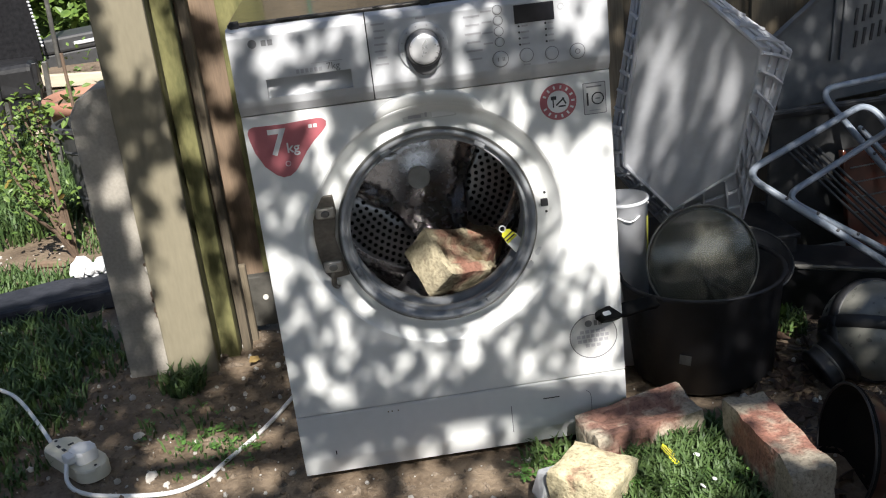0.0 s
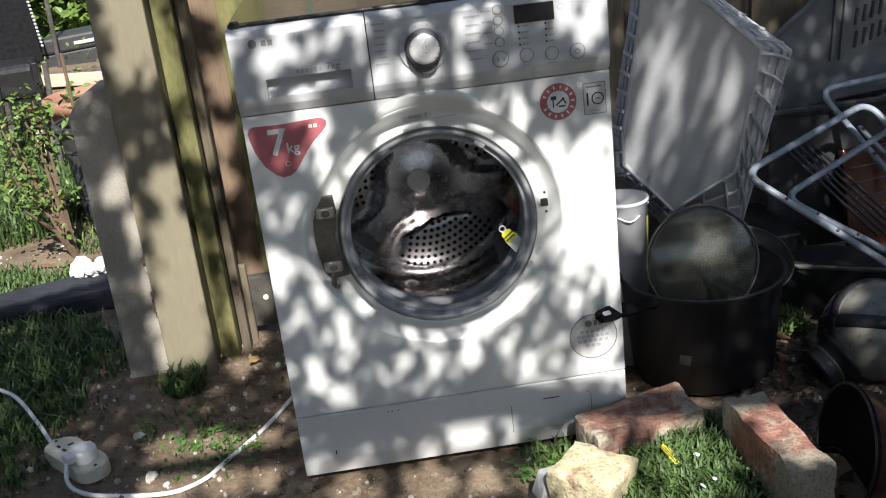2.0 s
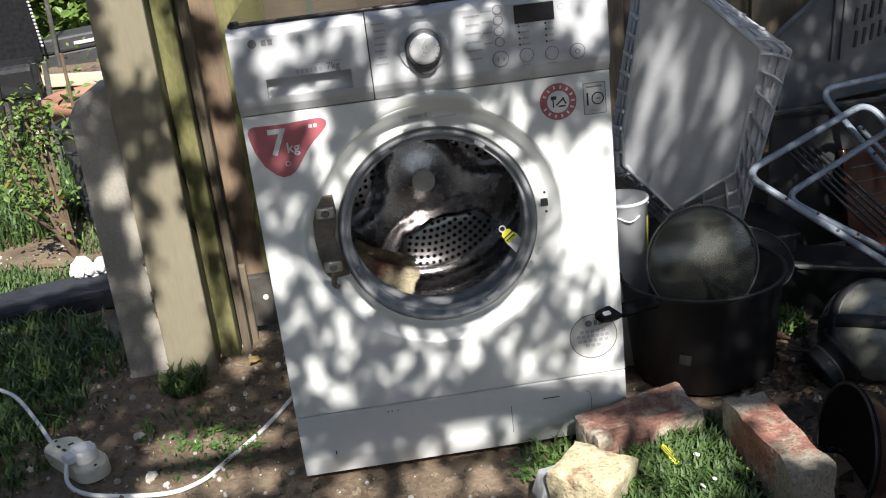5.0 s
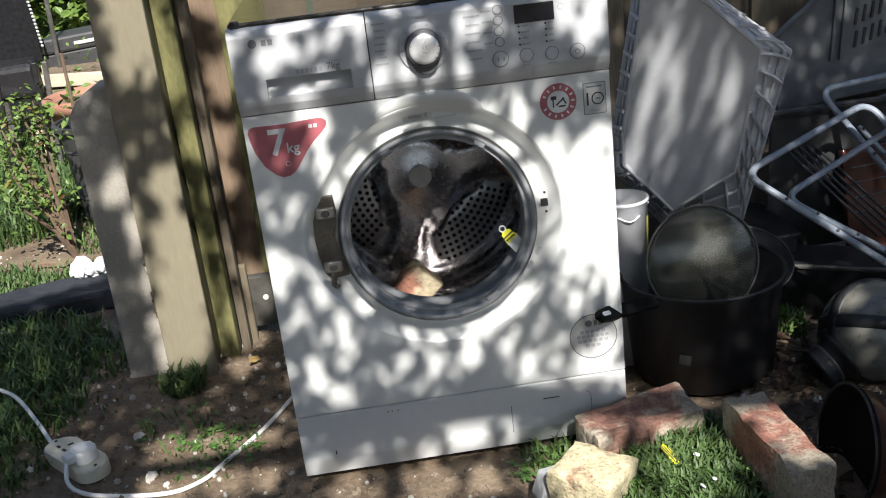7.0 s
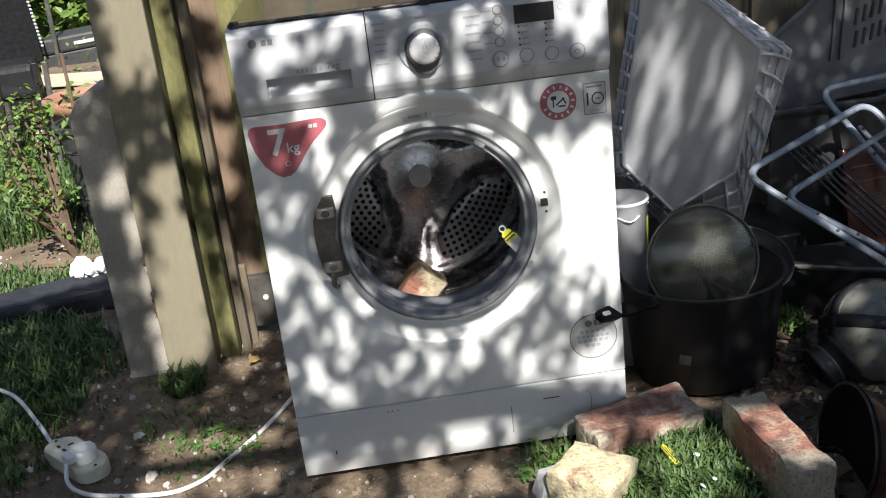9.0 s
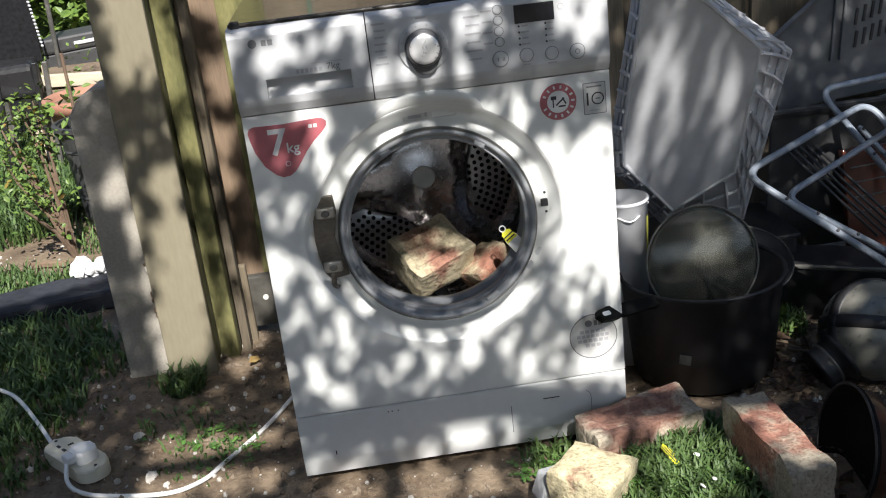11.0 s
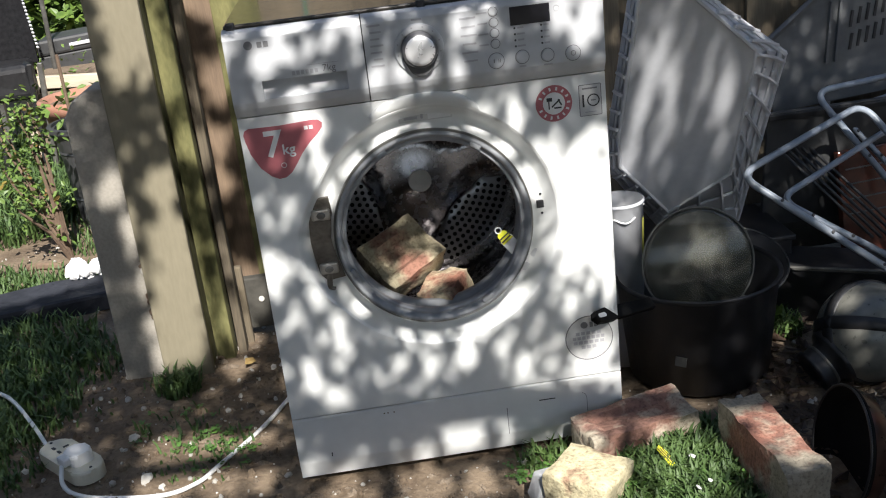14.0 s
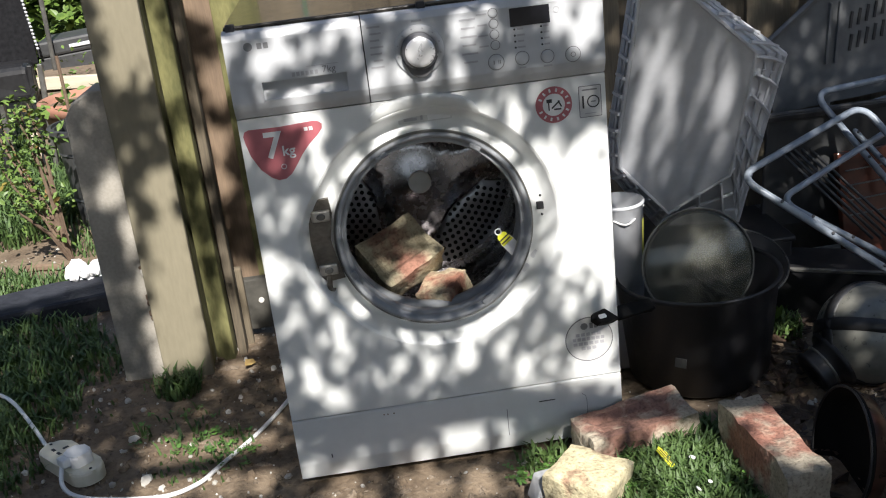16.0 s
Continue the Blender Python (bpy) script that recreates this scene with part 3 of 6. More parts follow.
def stickers(wm):
    out = [(-0.2947, 0.6689), (-0.2917, 0.6759), (-0.2848, 0.6787), (-0.2369, 0.6777), (-0.1818, 0.6805), (-0.1729, 0.6793), (-0.1673, 0.6738), (-0.1684, 0.6665), (-0.1762, 0.6572), (-0.1921, 0.6433), (-0.2055, 0.628), (-0.2175, 0.6106), (-0.2268, 0.5984), (-0.2373, 0.5912), (-0.2486, 0.5899), (-0.2597, 0.5953), (-0.2755, 0.6111), (-0.2878, 0.6358), (-0.2931, 0.6574)]
    st = part("capacity_sticker", slab([(x + 0.23, z - 0.636) for x, z in out], 0.0006), RED, wm, "red shield-shaped sticker reading 7 kg", at=on_face(-0.23, 0.636))
    part("sticker_number", moved(text_bm("7", 0.060, weight=0.022), Matrix.Translation((-0.020, 0.011, 0.0009))), PALE, st, "white 7")
    part("sticker_unit", moved(text_bm("kg", 0.0235, weight=0.014), Matrix.Translation((0.0035, 0.001, 0.0009))), PALE, st, "white kg")
    part("sticker_ring", moved(lathe([(0.0045, 0), (0.0045, 0.001), (0.0036, 0.001), (0.0036, 0)], 20, closed=True), Matrix.Translation((-0.008, -0.024, 0.0005))), PALE, st)
    for dx in (0.036, 0.044):
        part("sticker_bar", moved(box(-0.003, 0.003, -0.003, 0.003, 0.0004, 0.0011), Matrix.Translation((dx, 0.033, 0))), PALE, st)
    rs = part("round_sticker", disc(0.0305, 0.0006, 48), RED, wm, "round red and white sticker", at=on_face(0.2125, 0.654))
    part("sticker_centre", moved(disc(0.0185, 0.0004, 40), Matrix.Translation((0, 0, 0.0007))), PALE, rs)
    emblem = join(box(-0.0095, -0.0075, -0.009, 0.008, 0.001, 0.0016), box(-0.012, -0.003, 0.004, 0.010, 0.001, 0.0016), moved(box(-0.009, 0.009, -0.0012, 0.0012, 0.001, 0.0016), pose(0.003, 0, 0, 0, 0, 40)), box(0.000, 0.012, -0.009, -0.0065, 0.001, 0.0016), moved(box(-0.006, 0.006, -0.0012, 0.0012, 0.001, 0.0016), pose(0.010, 0.001, 0, 0, 0, 115)))
    part("sticker_emblem", emblem, DARK_TRIM, rs)
    for i in range(13):
        a = radians(155 - 310 * i / 12 + 0)
        part("sticker_bar", moved(box(-0.0016, 0.0016, -0.0028, 0.0028, 0.0007, 0.0012), pose(0, 0, 0, 0, 0, math.degrees(a) - 90) @ Matrix.Translation((0, 0.0245, 0))), PALE, rs)
    ts = part("warranty_sticker", slab(rounded(0.038, 0.053, 0.002), 0.0006), PRINT, wm, "white sticker reading 10 in a dark frame", at=on_face(0.2735, 0.652))
    part("sticker_face", moved(slab(rounded(0.0355, 0.0505, 0.0015), 0.0004), Matrix.Translation((0, 0, 0.0005))), BADGE, ts)
    part("sticker_digit", box(-0.0135, -0.0105, -0.011, 0.010, 0.0008, 0.0014), DARK_TRIM, ts, "dark 1")
    part("sticker_digit", moved(lathe([(0.0105, 0), (0.0105, 0.0006), (0.0085, 0.0006), (0.0085, 0)], 32, closed=True), Matrix.Translation((0.005, -0.0005, 0.0008))), DARK_TRIM, ts, "dark 0")
    part("sticker_bar", join(box(-0.013, 0.012, 0.0185, 0.021, 0.0008, 0.0014), box(0.001, 0.009, -0.0015, 0.0005, 0.0008, 0.0014)), PRINT, ts)
    part("sticker_bar", box(-0.010, 0.009, -0.0205, -0.0192, 0.0008, 0.0014), FAINT, ts)
    bd = part("guarantee_badge", lathe([(0.0435, 0), (0.0435, 0.0008), (0.0418, 0.0010), (0.0418, 0)], 56, closed=True), PRINT, wm, "round transparent badge with grey rim", at=on_face(0.246, 0.2205))
    part("badge_face", disc(0.0418, 0.0004, 48), BADGE, bd)
    part("badge_mark", join(moved(disc(0.0065, 0.0005, 24), Matrix.Translation((-0.008, 0.026, 0.0005))), box(0.002, 0.008, 0.021, 0.031, 0.0004, 0.001), box(0.010, 0.0165, 0.021, 0.031, 0.0004, 0.001)), PRINT, bd)
    for z, w in ((0.010, 0.048), (0.001, 0.060), (-0.008, 0.058), (-0.0175, 0.030)):
        n = int(w / 0.0085)
        part("badge_line", join(*[box(-w / 2 + i * w / n, -w / 2 + (i + 0.72) * w / n, z - 0.0030, z + 0.0030, 0.0004, 0.0010) for i in range(n)]), FAINT, bd)
    # the faded data label on the door seat
    dl = part("data_label", slab(rounded(0.090, 0.026, 0.002), 0.0005), BADGE, wm, "faded data label", at=on_face(0.002, 0.6590, 0.0352, 0))
    part("label_bar", join(box(-0.036, 0.036, 0.004, 0.008, 0.0004, 0.0009), box(-0.036, -0.014, -0.009, -0.004, 0.0004, 0.0009), box(-0.008, -0.004, -0.009, 0.0, 0.0004, 0.0009)), FAINT, dl)
    part("label_patch", box(0.004, 0.042, -0.011, -0.001, 0.0004, 0.0008), PALE, dl)


# ---- the drum: local z points out to the viewer, the back wall near z = -0.385 ----
R_DRUM, BACK, FRONT = 0.232, -0.400, -0.098


def hole_field(spots, r, out):
    """Small round holes with a raised rim, on the back wall or, wrapped, on the side."""
    bm = bmesh.new()
    n = 8
    for m in spots:
        ring = [bm.verts.new(m @ Vector((r * cos(2 * pi * i / n), r * sin(2 * pi * i / n), out))) for i in range(n)]
        bm.faces.new(ring)
    return bm


def drum(wm):
    side = lathe([(0.157, FRONT), (0.170, FRONT - 0.004), (R_DRUM - 0.010, FRONT - 0.008), (R_DRUM, FRONT - 0.018), (R_DRUM, FRONT - 0.05), (R_DRUM - 0.003, FRONT - 0.056), (R_DRUM - 0.003, BACK + 0.088), (R_DRUM, BACK + 0.082), (R_DRUM, BACK + 0.060), (R_DRUM - 0.005, BACK + 0.048), (R_DRUM - 0.012, BACK + 0.030), (R_DRUM - 0.0215, BACK + 0.0073)], 96)
    dm = part("drum", side, STEEL, wm, "perforated stainless steel drum", smooth=True, at=DRUM_AT)
    # back wall: a low cone with three raised arms and three perforated fields between them
    bm = bmesh.new()
    radii = [0.0005, 0.012, 0.02, 0.0275, 0.035, 0.0425, 0.05, 0.0575, 0.065, 0.08, 0.095, 0.11, 0.125, 0.14, 0.155, 0.17, 0.182, 0.190, 0.197, 0.204, 0.2105]
    n = 144
    rings = []
    for r in radii:
        ring = []
        for i in range(n):
            a = 2 * pi * i / n
            off = (math.degrees(a) + 90 + 60) % 120 - 60          # angle from the nearest field's middle
            arm = min(1, max(0, (abs(off) - 40 * min(1, (r - 0.08) / 0.035) ** 0.5) / 12 if 0.08 < r < 0.2 else 1))
            arm = arm * arm * (3 - 2 * arm)
            h = 0.004 + dish(r) + 0.010 * arm * min(1, (0.2105 - r) / 0.03)
            ring.append(bm.verts.new((r * cos(a), r * sin(a), BACK + h - 0.003)))
        rings.append(ring)
    for a, b in zip(rings, rings[1:]):
        for i in range(n):
            j = (i + 1) % n
            bm.faces.new((a[i], a[j], b[j], b[i]))
    bmesh.ops.recalc_face_normals(bm, faces=bm.faces[:])
    part("drum_back", bm, STEEL, dm, "pressed steel back wall", smooth=True)
    hb = part("hub_cap", disc(0.0235, 0.006, 40, 0.002), HUB, dm, "dull round hub cap", at=Matrix.Translation((-0.006, 0.0, BACK + 0.022)))
    for k in range(3):
        turn = pose(0, 0, 0, 0, 0, 120 * k)
        plate = lens_plate()
        fp = part("perforated_plate", plate, PLATE, dm, "bright perforated lens-shaped plate", smooth=True, at=turn @ Matrix.Translation((0, 0, BACK + 0.004)))
        spots = []
        for row in range(7):
            r = 0.100 + 0.0138 * row
            cnt = int(0.0138 ** -1 * r * 2 * radians(37))
            for c in range(-cnt, cnt + 1):
                a = (c + 0.5 * (row % 2)) * 0.0138 / r
                if inside_lens(r, a, 0.0055):
                    spots.append(Matrix.Translation((r * sin(a), -r * cos(a), dish(r))) @ Matrix.Rotation(a, 4, "Z") @ pose(0, 0, 0, 1.7, 0, 0))
        part("perforation_field", hole_field(spots, 0.0046, 0.0072), HOLE, fp)["kind"] = "stuff"
    # holes of the side wall, in three bands
    spots = []
    for row in range(12):
        z = FRONT - 0.06 - 0.0165 * row
        for c in range(84):
            if c % 28 < 23:
                a = (c + 0.5 * (row % 2)) * 2 * pi / 84 + 0.35
                spots.append(pose(0, 0, z) @ Matrix.Rotation(a, 4, "Z") @ Matrix.Translation((R_DRUM - 0.0042, 0, 0)) @ pose(0, 0, 0, 0, -90, 0))
    part("perforation_field", hole_field(spots, 0.0022, 0.0), HOLE, dm)["kind"] = "stuff"
    for k in (0, 1):
        part("lifter", lifter_bm(), LIFTER_DARK, dm, "dark drum lifter", at=pose(0, 0, 0, 0, 0, 30 + 120 * k))
    return dm


def dish(r):
    """How far the back wall comes forward: a low boss about the hub, then nearly flat."""
    return 0.03 * r + 0.017 * max(0.0, 1 - r / 0.09) ** 2


def half_span(r):
    """Half the angle of a perforated field at a radius."""
    u = (r - 0.094) / (0.196 - 0.094)
    if u <= 0 or u >= 1:
        return 0.0
    return radians(37) * min(1, (u * 2.6) ** 0.5) * min(1, (1 - u) * 7) ** 0.5


def inside_lens(r, a, margin):
    return abs(a) * r < half_span(r) * r - margin and 0.094 + margin < r < 0.196 - margin


def lens_plate():
    bm = bmesh.new()
    rows = []
    k = 16
    for i in range(k + 1):
        u = i / k
        r = 0.0945 + 0.101 * u
        w = max(half_span(r), 0.01)
        row = []
        for j in range(25):
            s = j / 12 - 1
            a = w * s
            edge = max(abs(s) ** 6, abs(2 * u - 1) ** 8)
            row.append(bm.verts.new((r * sin(a), -r * cos(a), dish(r) + 0.0066 - 0.005 * edge)))
        rows.append(row)
    for a, b in zip(rows, rows[1:]):
        for j in range(24):
            bm.faces.new((a[j], a[j + 1], b[j + 1], b[j]))
    bmesh.ops.recalc_face_normals(bm, faces=bm.faces[:])
    return bm


def lifter_bm():
    """A hollow fin that runs along the drum, wide at its root."""
    prof = [(-0.034, 0.0), (-0.026, 0.012), (-0.014, 0.038), (-0.007, 0.046), (0.007, 0.046), (0.014, 0.038), (0.026, 0.012), (0.034, 0.0)]
    bm = bmesh.new()
    ends = []
    for z, k in ((-0.120, 0.55), (-0.135, 0.9), (-0.30, 1.0), (-0.345, 0.9), (-0.365, 0.55)):
        ends.append([bm.verts.new((x * (0.6 + 0.4 * k), -(R_DRUM - 0.003) + y * k, z)) for x, y in prof])
    for a, b in zip(ends, ends[1:]):
        for i in range(len(prof)):
            j = (i + 1) % len(prof)
            bm.faces.new((a[i], a[j], b[j], b[i]))
    bm.faces.new(ends[0])
    bm.faces.new(ends[-1])
    bmesh.ops.recalc_face_normals(bm, faces=bm.faces[:])
    bmesh.ops.bevel(bm, geom=bm.edges[:], offset=0.002, segments=1, affect="EDGES")
    return bm


PLATE = mat("plate_steel", (0.31, 0.305, 0.305), (0.40, 0.39, 0.39), 0.33, 1.0, scale=14, fine=90)
LIFTER_DARK = mat("lifter_in_drum", (0.10, 0.10, 0.105), (0.17, 0.17, 0.18), 0.3, 0.4, scale=14)
MACHINE = washing_machine()
DRUM = drum(MACHINE)


# ---- bricks ----
def brick_bm(l, w, h, seed, chip=0.0055, frog=False, corner=0.0):
    """A worn brick, its base at z = 0."""
    bm = bmesh.new()
    bmesh.ops.create_cube(bm, size=1.0)
    bmesh.ops.subdivide_edges(bm, edges=bm.edges[:], cuts=9, use_grid_fill=True)
    for v in bm.verts:
        c = v.co.copy()
        edge = sorted((0.5 - abs(c.x), 0.5 - abs(c.y), 0.5 - abs(c.z)))
        p = Vector((c.x * l, c.y * w, c.z * h))
        n = noise.noise(p * 28 + Vector((seed, 0, 0)))
        pull = max(0, 0.12 - edge[1]) / 0.12
        p *= 1 - 0.035 * pull * (0.6 + 1.2 * max(0, n))
        p += chip * noise.noise_vector(p * 22 + Vector((0, seed, 0))) * (0.5 + 0.9 * pull)
        p += 0.0015 * noise.noise_vector(p * 90)
        if corner and c.x > 0.1 and c.z > 0:
            p.z -= corner * (c.x - 0.1) * h * 2 * (0.6 + n)
        if frog and c.z > 0.49 and abs(c.x) < 0.33 and abs(c.y) < 0.28:
            p.z -= 0.012
        v.co = p + Vector((0, 0, h / 2))
    return bm


def loose_brick(label, material, l, w, h, seed, m, smooth=True, frog=False, corner=0.0, chip=0.004):
    ob = part("brick", brick_bm(l, w, h, seed, chip=chip, frog=frog, corner=corner), material, smooth=smooth, at=m)
    ob.data.set_sharp_from_angle(angle=radians(38))
    return tagged(ob, label, "brick", "bricks about the machine")


loose_brick("worn red brick with mortar on its ends, lying on grass", BRICK_MORTAR, 0.215, 0.098, 0.064, 1.0, pose(0.305, -0.062, 0.028, 0, 0, 14), frog=True, chip=0.0055)
loose_brick("broken yellow stock brick lying on soil", STOCK, 0.115, 0.105, 0.068, 5.0, pose(0.182, -0.205, 0.028, 0, 4, -40), chip=0.0055)
loose_brick("red brick with old mortar, set on edge in grass", BRICK_OLD, 0.245, 0.072, 0.100, 9.0, pose(0.482, -0.245, 0.030, 0, 0, -86), chip=0.0055)
BRICK_BIG = loose_brick("half brick tumbling in the drum", BUFF, 0.129, 0.107, 0.071, 13.0, Matrix.Identity(4), frog=True)
BRICK_SMALL = loose_brick("small broken brick piece tumbling in the drum", BUFF_RED, 0.090, 0.072, 0.066, 17.0, Matrix.Identity(4), corner=0.14, chip=0.0028)
LOOSE_LIFTER = tagged(part("drum_lifter", moved(moved(lifter_bm(), Matrix.Translation((0, R_DRUM - 0.025, 0.24))), Matrix.Diagonal((0.70, 0.8, 0.55, 1))), LIFTER), "grey plastic drum lifter that breaks loose", "lifter")
for k in range(7):
    part("rib", box(-0.021, 0.021, -0.030 + 0.003 * (k % 2), -0.014, -0.055 + 0.017 * k, -0.051 + 0.017 * k), LIFTER, LOOSE_LIFTER)


# ---- fence, posts ----
def timber_post():
    th = thing("fence_post", "square tan timber fence post with a mossy side", "post", pose(-0.565, 0.53, 0))
    part("post_face", box(-0.056, 0.054, 0.0, 0.02, -0.05, 1.6, 0.003), POST, th)
    part("post_side", box(-0.054, 0.050, 0.021, 0.105, -0.05, 1.6, 0.004), MOSSY, th, "green mossy timber")
    part("batten", lumpy(box(0.056, 0.098, 0.062, 0.110, -0.02, 1.6, 0.003), 0.003, 18), MOSSY, th, "mossy batten with a ragged foot")
    part("batten", box(0.104, 0.124, 0.085, 0.125, -0.02, 1.6, 0.003), BOARD, th)


def concrete_spur():
    th = thing("concrete_spur", "grey concrete repair spur bolted beside the timber post", "post", pose(-0.668, 0.565, 0))
    out = [(-0.050, -0.05), (0.044, -0.05), (0.044, 0.675), (0.010, 0.675), (-0.028, 0.652), (-0.048, 0.620)]
    bm = slab(out, 0.09, 0.004)
    part("spur", moved(bm, pose(0, 0.09, 0, 90, 0, 0)), CONCRETE, th)
    rng = random.Random(3)
    for i in range(9):
        z = 0.14 + 0.012 * i + 0.05 * (i > 5)
        chip = bmesh.new()
        bmesh.ops.create_icosphere(chip, subdivisions=2, radius=0.006 + 0.004 * rng.random())
        part("mortar_chip", moved(lumpy(chip, 0.004, 60, i), pose(0.042 + 0.006 * rng.random(), -0.002, z)), STONE if i % 3 == 0 else TWIG, th)



def fence():
    th = thing("fence", "weathered vertical-board garden fence", "fence", pose(0, 0.72, 0))
    x = -0.60
    i = 0
    while x < 2.3:
        w = 0.095 + 0.012 * random.random()
        z1 = 1.62 + 0.03 * random.random()
        m = BROWN_BOARD if i == 1 else MOSSY if i == 2 else BOARD
        part("board", moved(box(x, x + w, 0, 0.016, 0.06 + 0.02 * random.random(), z1, 0.002), pose(0, 0.018 * (i % 2), 0)), m, th)
        x += w - 0.006 if i % 3 else w + 0.010
        i += 1
    gb = part("gravel_board", box(-0.60, 2.3, -0.03, -0.004, 0.03, 0.16, 0.004), IRON_GREY, th, "grey gravel board")
    part("screw", moved(disc(0.007, 0.004, 12, 0.001), pose(-0.395, -0.03, 0.105, 90, 0, 0)), STONE, gb)
    part("stake", box(-0.452, -0.428, -0.05, -0.032, 0.0, 0.20, 0.004), BOARD, th)
    for z in (0.3, 1.3):
        part("rail", box(-0.60, 2.3, 0.036, 0.076, z, z + 0.07, 0.004), BOARD, th)


timber_post()
concrete_spur()
fence()


# ---- extension lead ----
def extension_lead():
    th = thing("extension_lead", "cream extension socket with a white plug and flex on the soil", "extension lead", pose(-0.757, 0.192, hump(-0.757, 0.192) + 0.002, 0, 0, -49))
    blk = part("socket_block", slab(rounded(0.178, 0.068, 0.031, 8), 0.028, 0.006), CREAM, th, "cream twin socket block")
    for dx, dy, sx, sy in ((-0.040, 0.012, 0.003, 0.006), (-0.052, -0.008, 0.006, 0.003), (-0.030, -0.008, 0.006, 0.003)):
        part("socket_slot", box(dx - sx, dx + sx, dy - sy, dy + sy, 0.0276, 0.0288), DARK_TRIM, blk)
    part("screw", moved(disc(0.003, 0.001, 10), Matrix.Translation((0.078, 0.0, 0.028))), DARK_TRIM, blk)
    part("screw", moved(disc(0.003, 0.001, 10), Matrix.Translation((-0.078, 0.0, 0.028))), DARK_TRIM, blk)
    pl = part("plug", moved(slab(rounded(0.048, 0.046, 0.013, 6), 0.024, 0.006), Matrix.Translation((0.036, 0.0, 0.0285))), WHITE_PLASTIC, th, "white mains plug", smooth=False)
    part("plug_neck", moved(box(-0.014, 0.014, -0.038, -0.020, 0.034, 0.052, 0.004), Matrix.Translation((0.036, 0, 0))), WHITE_PLASTIC, pl)


def flex():
    line = [(-1.14, 0.66), (-1.012, 0.54), (-0.944, 0.470), (-0.87, 0.35), (-0.818, 0.258)]
    part_ob = part("flex", tube([(x, y, hump(x, y) + h) for (x, y), h in zip(line, (0.036, 0.037, 0.036, 0.030, 0.016))], 0.0045, 8), WHITE_PLASTIC, smooth=True)
    tagged(part_ob, "white mains flex lying on soil and grass", "cable")
    line = [(-0.760, 0.138), (-0.757, 0.110), (-0.730, 0.080), (-0.672, 0.055), (-0.561, 0.030), (-0.500, 0.060), (-0.461, 0.113), (-0.391, 0.227), (-0.342, 0.323), (-0.315, 0.40)]
    zs = [0.040, 0.018, 0.010] + [0.006] * 7
    ob = part("flex", tube([(x, y, hump(x, y) + z) for (x, y), z in zip(line, zs)], 0.0045, 8), WHITE_PLASTIC, smooth=True)
    tagged(ob, "white mains flex running behind the washing machine", "cable")


extension_lead()
flex()


# ---- the heap beside the machine ----
def stock_pot():
    th = thing("stock_pot", "large black enamel stock pot with one long handle", "pot", pose(0.522, 0.225, 0.005))
    part("pot_body", lathe([(1e-5, 0), (0.132, 0), (0.141, 0.008), (0.160, 0.207), (0.165, 0.212), (0.163, 0.217), (0.156, 0.212), (0.138, 0.012), (1e-5, 0.010)], 64), BLACK_POT, th, smooth=True)
    part("pot_rim", lathe([(0.160, 0.212), (0.1675, 0.215), (0.1665, 0.220), (0.159, 0.218)], 64), BLACK_POT, th, smooth=True)
    out = [(0.03, -0.012), (0.06, -0.011), (0.187, -0.013), (0.209, -0.011), (0.219, 0.0), (0.209, 0.011), (0.187, 0.013), (0.06, 0.011), (0.03, 0.012)]
    tip = Vector((-0.161, -0.14, 0.051)).normalized()
    hd = part("pot_handle", moved(slab(out, 0.012, 0.003), Matrix.Translation((-0.117, -0.115, 0.212)) @ tip.to_track_quat("X", "Z").to_matrix().to_4x4() @ pose(0, 0, 0, -45, 0, 0)), PAN, th, "long black handle")
    part("handle_eye", moved(slab(rounded(0.022, 0.008, 0.0035), 0.0016), Matrix.Translation((-0.117, -0.115, 0.212)) @ tip.to_track_quat("X", "Z").to_matrix().to_4x4() @ pose(0, 0, 0, -45, 0, 0) @ Matrix.Translation((0.197, 0, 0.0115))), PALE, hd, "hanging hole")
    part("pot_label", moved(box(-0.011, 0.011, -0.001, 0.001, -0.010, 0.010), pose(-0.078, -0.1275, 0.085, 0, 6, -31)), IRON, th, "small dull label")


def pot_lid():
    th = thing("pot_lid", "domed glass pot lid with a steel rim, standing in the pot", "lid", pose(0.506, 0.165, 0.262, 76, 0, -4))
    prof = [(0.108 * sin(radians(a)) / sin(radians(40)), 0.016 * (cos(radians(a)) - cos(radians(40))) / (1 - cos(radians(40)))) for a in range(0, 41, 4)]
    prof[0] = (1e-5, prof[0][1])
    g = part("lid_glass", lathe(prof + [(r, h - 0.004) for r, h in prof[::-1]], 56), GLASS, th, smooth=True)
    part("lid_rim", lathe([(0.107, -0.005), (0.1095, -0.005), (0.1105, 0.0), (0.1095, 0.003), (0.107, 0.002)], 64, closed=True), IRON, th, "steel lid rim", smooth=True)


def bent(points, r, radius=0.03, n=10):
    """A tube of straight runs with rounded bends."""
    pts = [Vector(p) for p in points]
    line = [pts[0]]
    for a, b, c in zip(pts, pts[1:], pts[2:]):
        d0, d1 = (a - b).normalized(), (c - b).normalized()
        p, q = b + d0 * radius, b + d1 * radius
        for i in range(9):
            u = i / 8
            line.append(p * (1 - u) ** 2 + b * 2 * u * (1 - u) + q * u * u)
    return bar(line + [pts[-1]], r, n)


